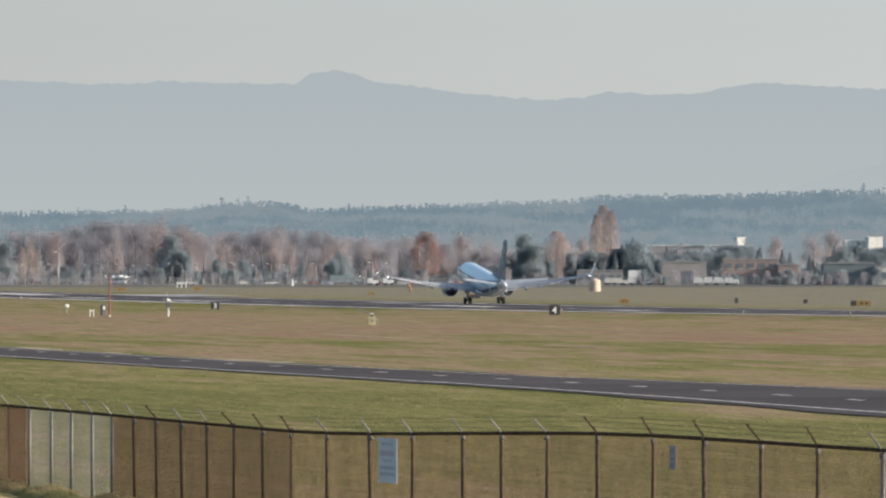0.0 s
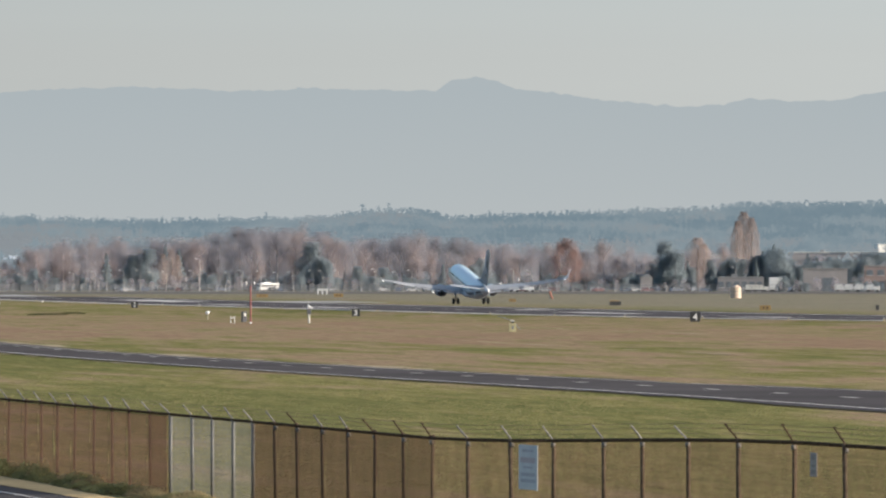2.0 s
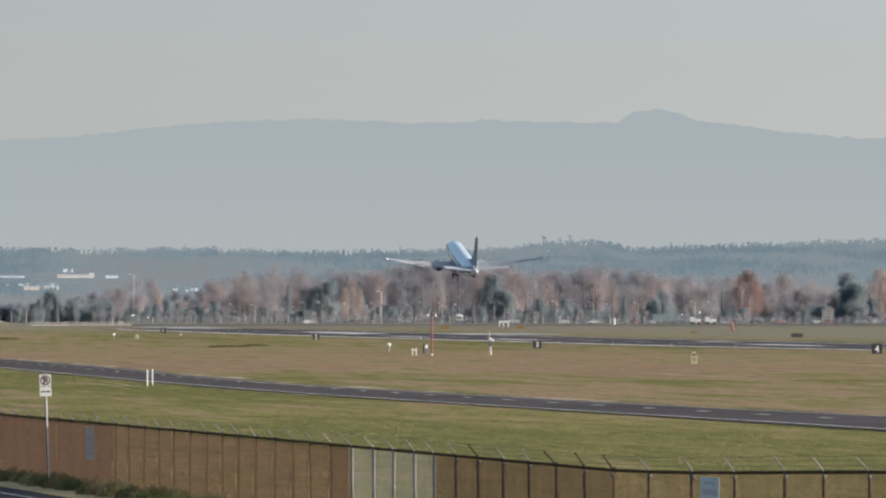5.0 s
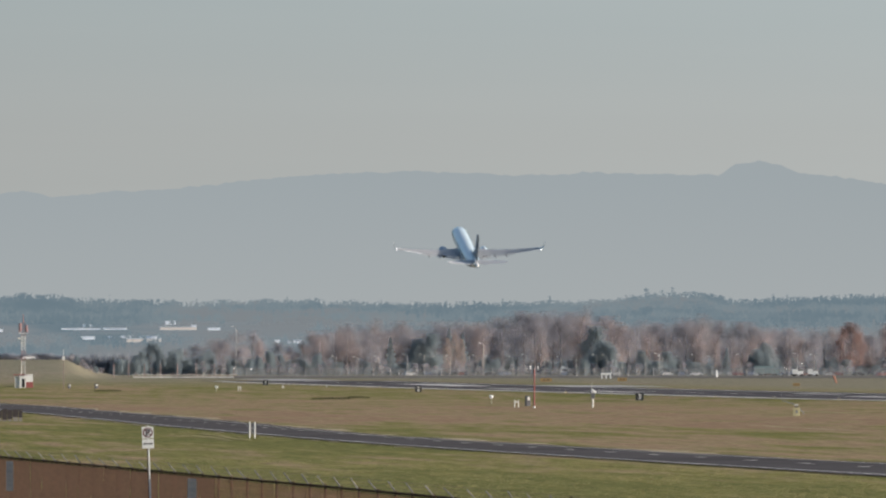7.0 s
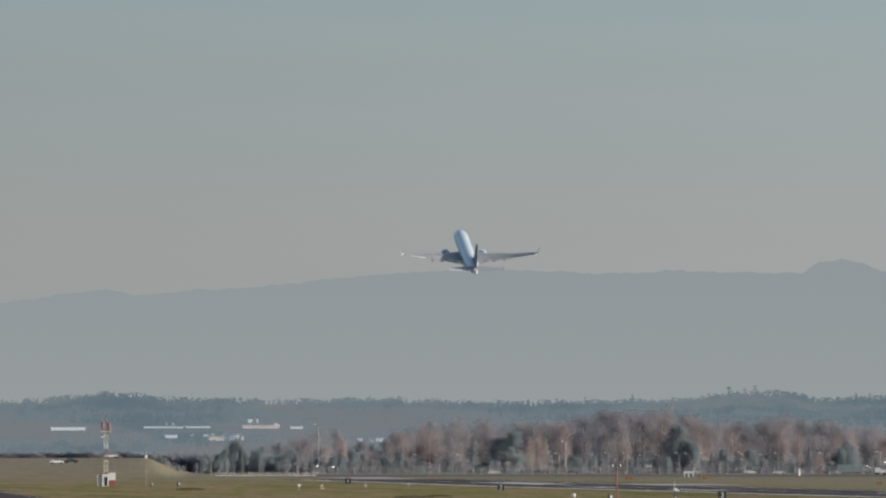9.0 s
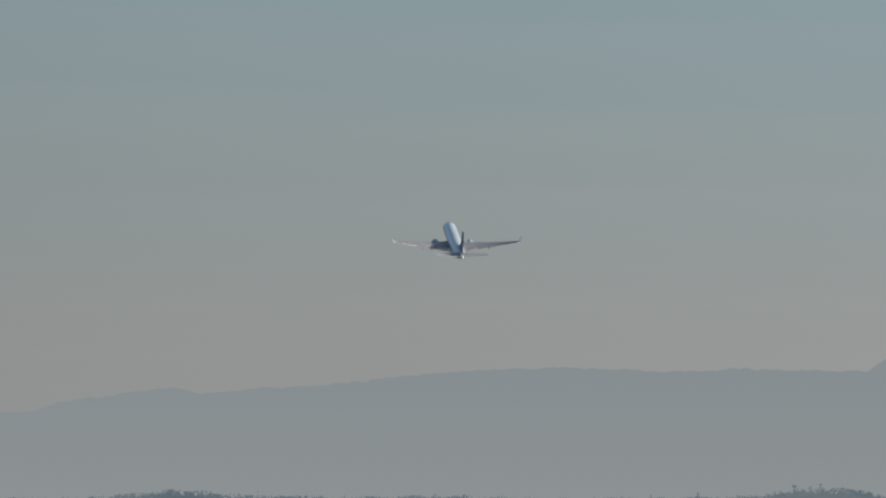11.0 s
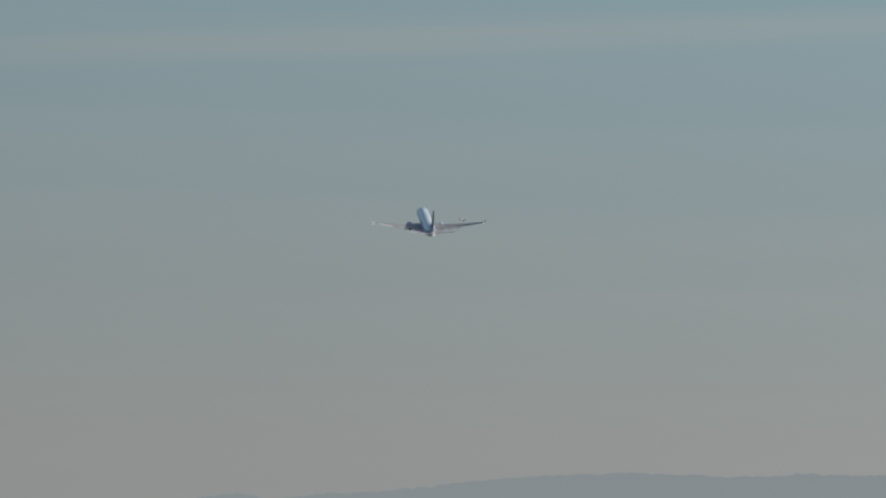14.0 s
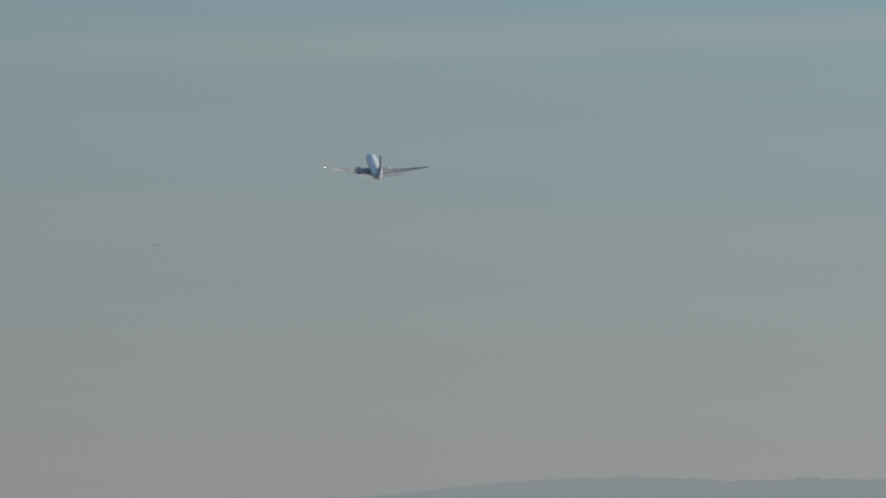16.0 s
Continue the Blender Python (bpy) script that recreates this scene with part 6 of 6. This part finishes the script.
def make_jet():
    jet = thing("airliner", "white twin-engine airliner with a dark blue fin taking off", "airplane")
    bm = loft(B(), [oval(*h) for h in HULL])
    body = part("fuselage", bm, [JET, JET_BELLY, SLAT], jet, "white fuselage with a grey belly", smooth=True)
    for p in body.data.polygons:
        cz = hull_at(p.center.y)[0]
        if p.center.z < cz - 0.95:
            p.material_index = 1
        if p.center.y < -15.0:   # tail cone in brighter bare metal, put in for the sun's glint there
            p.material_index = 2
    # curved navy band low along the rear fuselage
    for s in (-1, 1):
        band = B()
        rows = []
        for i in range(30):
            y = 10 - 26 * i / 29
            cz, rx, rz = hull_at(y)
            a0 = radians(-30 + 22 * (i / 29) ** 2)
            w = radians(5 + 14 * (i / 29))
            rows.append([band.verts.new((s * (rx + 0.012) * math.cos(a), y, cz + (rz + 0.012) * math.sin(a))) for a in (a0 - w, a0 - w / 2, a0)])
        for a, b in zip(rows, rows[1:]):
            for k in (0, 1):
                band.faces.new((a[k], a[k + 1], b[k + 1], b[k]))
        part("stripe", band, NAVY, body, "curved navy stripe")
        # cabin windows
        for i in range(46):
            y = 14.2 - i * 0.56
            cz, rx, rz = hull_at(y)
            z = 3.75
            t = max(-1, min(1, (z - cz) / rz))
            x = rx * math.sqrt(1 - t * t)
            if i in (12, 13):
                continue
            part("window", box(B(), s * (x + 0.006) - 0.012, s * (x + 0.006) + 0.012, y - 0.12, y + 0.12, z - 0.18, z + 0.18), GLASS, body)
        for y in (15.3, -12.2):
            cz, rx, rz = hull_at(y)
            part("door", box(B(), s * (rx - 0.03) - 0.05, s * (rx - 0.03) + 0.05, y - 0.42, y + 0.42, 2.75, 4.4, 0.03), JET, body, "cabin door")
    ws = B()
    for x0, x1 in ((-0.95, -0.5), (-0.48, -0.02), (0.02, 0.48), (0.5, 0.95)):
        box(ws, x0, x1, 17.25 - abs(x0 + x1) * 0.45, 17.5 - abs(x0 + x1) * 0.45, 3.75, 4.2)
    part("windscreen", ws, GLASS, body)
    part("wing_fairing", loft(B(), [oval(y, 1.75, rx, rz, 20) for y, rx, rz in ((7.5, 0.3, 0.2), (6, 1.5, 0.55), (3, 1.95, 0.75), (-2, 1.95, 0.75), (-4.5, 1.4, 0.5), (-6.5, 0.3, 0.15))]), JET_BELLY, jet, "grey belly fairing", smooth=True)
    for s, name in ((-1, "left"), (1, "right")):
        w = part("wing", surface([(0.8, 6.6, 1.95, 7.9, 0.5, 0), (1.9, 5.9, 2.05, 7.3, 0.46, 0), (5.6, 3.7, 2.45, 4.9, 0.26, 0), (11.3, 0.9, 3.38, 3.15, 0.12, 0), (16.95, -1.95, 4.58, 1.7, 0.05, 0)], s), WING, jet, "grey swept wing")
        # winglets differ in colour only to offset how brightly each is lit
        part("winglet", surface([(16.95, -1.95, 4.58, 1.7, 0.05, 0), (17.42, -2.3, 4.7, 1.5, 0.07, 0.25), (17.75, -2.7, 5.05, 1.3, 0.06, 0.8), (17.92, -3.0, 5.5, 1.0, 0.05, 1), (18.15, -3.7, 6.5, 0.5, 0.03, 1)], s), WHITE if s > 0 else TAIL_GREY, w, "upswept winglet whitened to match the sky" if s > 0 else "upswept winglet greyed to match the sky", smooth=True)
        part("slat", surface([(6.0, 3.62, 2.43, 0.55, 0.09, 0), (11.3, 1.02, 3.35, 0.42, 0.05, 0), (16.75, -1.8, 4.53, 0.3, 0.03, 0)], s), SLAT, w, "bare aluminium leading-edge slat")
        part("flap", surface([(2.1, -1.15, 1.8, 1.5, 0.12, 0), (5.5, -0.9, 2.2, 1.2, 0.1, 0)], s), WING, w, "lowered inboard flap")
        part("flap", surface([(6.0, -1.1, 2.27, 1.0, 0.1, 0), (11.0, -1.95, 3.13, 0.8, 0.07, 0)], s), WING, w, "lowered outboard flap")
        # left aileron coloured brighter, for sunlight on the outer left wing
        part("aileron", surface([(11.2, -2.05, 3.32, 0.65, 0.06, 0), (15.2, -3.0, 4.2, 0.5, 0.04, 0)], s), SLAT if s < 0 else WING, w, "pale aileron")
        for x in (3.4, 6.8, 9.3):
            z = 2.05 + (x - 2) * 0.125
            part("flap_fairing", loft(B(), [[(s * x + q[0], y, q[2]) for q in oval(0, z - 0.32, r, r * 1.1, 8)] for y, r in ((1.2 - x * 0.1, 0.05), (0.2 - x * 0.1, 0.2), (-1.6 - x * 0.1, 0.2), (-2.6 - x * 0.1, 0.04))]), WING, w, smooth=True)
        part("tip_light", ball(B(), (s * 17.3, -3.75, 4.58), 0.06, 8), STROBE, w, "white rear strobe light")
        # engine
        ex = s * 4.83
        # the left nacelle's slate colour stands for the shade it is in
        eng = part("engine", loft(B(), [[(ex + q[0], y, q[2]) for q in oval(0, cz, r, r * 0.96, 24)] for y, cz, r in ((7.9, 1.28, 0.86), (7.85, 1.28, 1.0), (7.3, 1.3, 1.1), (6.2, 1.33, 1.14), (4.6, 1.38, 1.06), (3.7, 1.42, 0.92))]), JET if s > 0 else SHADE_SLATE, jet, "white engine nacelle" if s > 0 else "engine nacelle coloured slate for shade", smooth=True)
        part("fan", rod(B(), (ex, 7.93, 1.28), (ex, 7.96, 1.28), 0.8, n=20), HOT, eng, "dark fan face")
        part("nozzle", loft(B(), [[(ex + q[0], y, q[2]) for q in oval(0, cz, r, r, 20)] for y, cz, r in ((3.9, 1.42, 0.78), (2.9, 1.46, 0.55), (2.6, 1.47, 0.3), (2.1, 1.48, 0.06))]), HOT, eng, "dark exhaust nozzle", smooth=True)
        part("bypass_ring", rod(B(), (ex, 3.66, 1.42), (ex, 3.69, 1.42), 0.88, n=20), mat("duct_grey", (0.07, 0.075, 0.085), 0.5, (0.05, 0.052, 0.06), 2, metal=0.2), eng, "dark bypass duct")
        part("pylon", loft(B(), [[(ex + a, y, z) for a, z in ((-0.18, z0), (0.18, z0), (0.14, z1), (-0.14, z1))] for y, z0, z1 in ((6.8, 2.2, 2.42), (4.5, 2.2, 2.6), (1.8, 2.0, 2.35), (0.6, 2.15, 2.3))]), JET_BELLY, eng)
        # tailplane
        tp = part("tailplane", surface([(0.3, -13.7, 4.85, 4.0, 0.2, 0), (1.0, -14.1, 4.93, 3.7, 0.18, 0), (7.15, -17.9, 5.75, 1.35, 0.06, 0)], s), TAIL_GREY, jet, "pale grey tailplane")
        part("elevator", surface([(1.3, -17.35, 4.9, 1.0, 0.08, 0), (6.9, -19.0, 5.68, 0.5, 0.03, 0)], s), TAIL_GREY, tp)
    # fin with dorsal fillet
    rings = []
    for y, z, c, th in ((-5.5, 5.22, 12.6, 0.05), (-9.2, 5.62, 9.2, 0.12), (-11.6, 6.3, 6.9, 0.2), (-13.9, 8.3, 5.2, 0.15), (-15.65, 10.2, 3.9, 0.105), (-17.4, 12.1, 2.6, 0.06), (-17.9, 12.35, 1.9, 0.03)):
        rings.append([(q, y + p, z) for p, q in aerofoil(c, th)])
    FIN = mat("fin_blue", (0.2, 0.21, 0.23), 0.4, (0.13, 0.142, 0.165), 0.35, coat=0.1)
    FIN_TIP = mat("fin_tip_grey", (0.36, 0.37, 0.385), 0.45, (0.3, 0.31, 0.325), 0.35)
    fin = part("fin", loft(B(), rings), [FIN, FIN_TIP], jet, "dark blue fin with pale markings", smooth=True)
    rudder = part("rudder", loft(B(), [[(q, y + p, z) for p, q in aerofoil(c, th)] for y, z, c, th in ((-17.0, 5.9, 1.9, 0.15), (-18.43, 10.2, 1.4, 0.08), (-19.0, 11.9, 1.2, 0.05))]), [FIN, FIN_TIP], fin)
    for o in (fin, rudder):
        for p in o.data.polygons:
            p.material_index = 1 if p.center.z > 10.2 else 0
    pale = mat("pale_marking", (0.4, 0.43, 0.48), 0.4, (0.3, 0.33, 0.4), 1)
    for s in (-1, 1):
        blob = B()
        for cy, cz, r1, r2 in ((-16.6, 9.6, 0.75, 1.05), (-17.4, 8.1, 0.9, 0.5), (-15.4, 7.6, 0.45, 0.7), (-17.6, 11.0, 0.8, 0.95)):
            box(blob, s * 0.15 - 0.03, s * 0.15 + 0.03, cy - r1, cy + r1, cz - r2, cz + r2, 0.0)
        bmesh.ops.bevel(blob, geom=blob.edges[:], offset=0.025, segments=1, affect="EDGES")
        part("marking", blob, pale, fin, "pale grey marking")
    part("tail_light", ball(B(), (0, -19.15, 4.64), 0.08, 8), WHITE, body)
    gear = []
    # landing gear: each leg turns about its own hinge
    for s in (-1, 1):
        leg = part("main_gear", rod(rod(B(), (0, 0, 0), (0, 0, -1.98), 0.13), (0, -0.1, -0.2), (-s * 0.9, 0, -0.05), 0.07), GREY, jet, "steel main gear leg")
        part("axle", rod(B(), (-0.55, 0, -1.95), (0.55, 0, -1.95), 0.09), GREY, leg)
        for a in (-0.43, 0.43):
            wh = part("wheel", rod(B(), (a - 0.19, 0, -1.95), (a + 0.19, 0, -1.95), 0.56, n=24), RUBBER, leg, "black tyre")
            part("rim", rod(B(), (a - 0.2, 0, -1.95), (a + 0.2, 0, -1.95), 0.27, n=16), GREY, wh)
        part("gear_door", box(B(), s * 0.2 - 0.03, s * 0.2 + 0.03, -0.5, 0.5, -1.0, -0.15), JET_BELLY, leg)
        gear.append((leg, (s * 2.86, 0.0, 2.08), s))
    nose = part("nose_gear", rod(B(), (0, 0, 0), (0, 0, -1.8), 0.1), GREY, jet, "steel nose gear leg")
    for a in (-0.22, 0.22):
        part("wheel", rod(B(), (a - 0.1, 0, -1.75), (a + 0.1, 0, -1.75), 0.34, n=20), RUBBER, nose, "black tyre")
    gear.append((nose, (0.0, 15.6, 1.79), 0))
    return jet, gear


jet, gear = make_jet()


# ---- shuttle bus on the far road ----
def make_bus():
    ob = thing("shuttle_bus", "white shuttle bus driving on the far road", "bus")
    part("body", box(B(), -4.1, 4.1, -1.2, 1.2, 0.45, 2.85, 0.16), WHITE, ob)
    part("roof_unit", box(B(), -2.2, 0.4, -0.85, 0.85, 2.853, 3.2, 0.08), WHITE, ob)
    for i in range(7):
        part("window", box(B(), -3.7 + i * 1.0, -2.85 + i * 1.0, -1.215, -1.2025, 1.5, 2.3), BLACK, ob)
    part("windscreen", box(B(), 4.1025, 4.115, -1.1, 1.1, 1.15, 2.6), GLASS, ob)
    part("bumper", box(B(), 4.1025, 4.2, -1.1, 1.1, 0.4, 0.75, 0.03), GREY, ob)
    part("rear_window", box(B(), -4.115, -4.1025, -0.9, 0.9, 1.6, 2.3), GLASS, ob)
    for x in (-2.5, 2.7):
        for s in (-1.05, 1.05):
            part("wheel", rod(B(), (x, s - 0.14, 0.46), (x, s + 0.14, 0.46), 0.46, n=14), RUBBER, ob)
    for s in (-0.85, 0.85):
        part("headlight", ball(B(), (4.1, s, 0.95), 0.12, 8), LAMP, ob)
    return ob


bus = make_bus()


# ---- bird ----
def make_bird():
    ob = thing("bird", "small pale bird flapping across the sky", "bird")
    feathers = mat("feathers", (0.85, 0.85, 0.84), 0.7, (0.45, 0.44, 0.43), 5)
    part("body", loft(B(), [oval(y, 0, r, r * 0.85, 10) for y, r in ((0.2, 0.008), (0.16, 0.03), (0.06, 0.05), (-0.08, 0.045), (-0.2, 0.015), (-0.3, 0.03), (-0.31, 0.028))]), feathers, ob, smooth=True)
    wings = []
    for s in (-1, 1):
        wings.append(part("wing", surface([(0.0, 0.07, 0, 0.15, 0.012, 0), (0.16, 0.1, 0.02, 0.14, 0.01, 0), (0.38, 0.0, 0.015, 0.05, 0.004, 0)], s), feathers, ob))
    return ob, wings


bird, bird_wings = make_bird()


# ---- what moves ----
def motions():
    # airliner: seconds, metres along the runway, height, nose-up
    rows = [(0.0, 1357, 1.05, 6.0), (0.5, 1396, 1.1, 6.4), (1.0, 1435, 1.15, 6.8), (1.5, 1475, 1.25, 7.2), (2.0, 1515, 1.65, 7.8), (2.5, 1556, 2.4, 8.4), (3.0, 1598, 3.5, 9.2),
            (3.5, 1640, 5.1, 10.1), (4.2, 1698, 8.2, 11.0), (5.3, 1790, 15.5, 11.5), (6.3, 1875, 23.0, 14.6), (7.0, 1931, 29.4, 16.2), (8.0, 2012, 41.95, 18.2), (9.0, 2094, 55.9, 19.8),
            (10.2, 2200, 76.3, 19.6), (12.5, 2414, 117.55, 17.6), (14.5, 2585, 147.55, 17.2), (15.0, 2632, 155.35, 17.1), (15.5, 2682, 162.85, 17.0), (16.0, 2727, 169.85, 16.9)]
    walk(jet, [(t, pose(252.9, y, z, p, -0.4, 0.1)) for t, y, z, p in rows])
    for leg, (x, y, z), s in gear:
        up = pose(x, y, z, 0, s * 86, 0) if s else pose(x, y, z, 84, 0, 0)
        half = pose(x, y, z, 0, s * 40, 0) if s else pose(x, y, z, 40, 0, 0)
        down = pose(x, y, z)
        walk(leg, [(0, down), (4.1, down), (4.2, down), (5.2, half), (6.2, up), (6.3, up), (16, up)])
    # shuttle bus: seconds and bearing mark on the far road
    brows = []
    for t, u, d, turn in ((0, 214, 2836, -64), (0.4, 215.5, 2837, -58), (0.8, 217, 2838, -40), (1.2, 218, 2839, -5), (1.6, 221.5, 2841, 17), (2, 225, 2843, 30), (2.4, 229, 2846, 41), (3, 234, 2851, 52),
                          (3.6, 238.5, 2858, 62), (4.2, 241, 2866, 73), (6.3, 246, 2902, 83), (9, 250, 2950, 84), (16, 258, 3060, 84)):
        x, y = spot(u, d)
        brows.append((t, pose(x, y, ground_z(x, y) + 0.01, 0, 0, turn)))
    walk(bus, brows)
    # bird: seconds and survey marks, 480 m off
    flight = []
    for t, u, v in ((0, 3540, -450), (12.3, 177, -349), (12.5, 106, -344), (13.5, -176, -324), (14.5, -453, -293), (15.5, -729, -284), (16, -860, -269)):
        x, y = spot(u, 480)
        flight.append((t, pose(x, y, rise(v, 480), 0, 0, 80 - bearing(u))))
    walk(bird, flight)
    for s, wing in zip((-1, 1), bird_wings):
        walk(wing, [(0.25 * k, pose(0, 0, 0, 0, s * (-22 if k % 2 else 14), 0)) for k in range(65)])


motions()
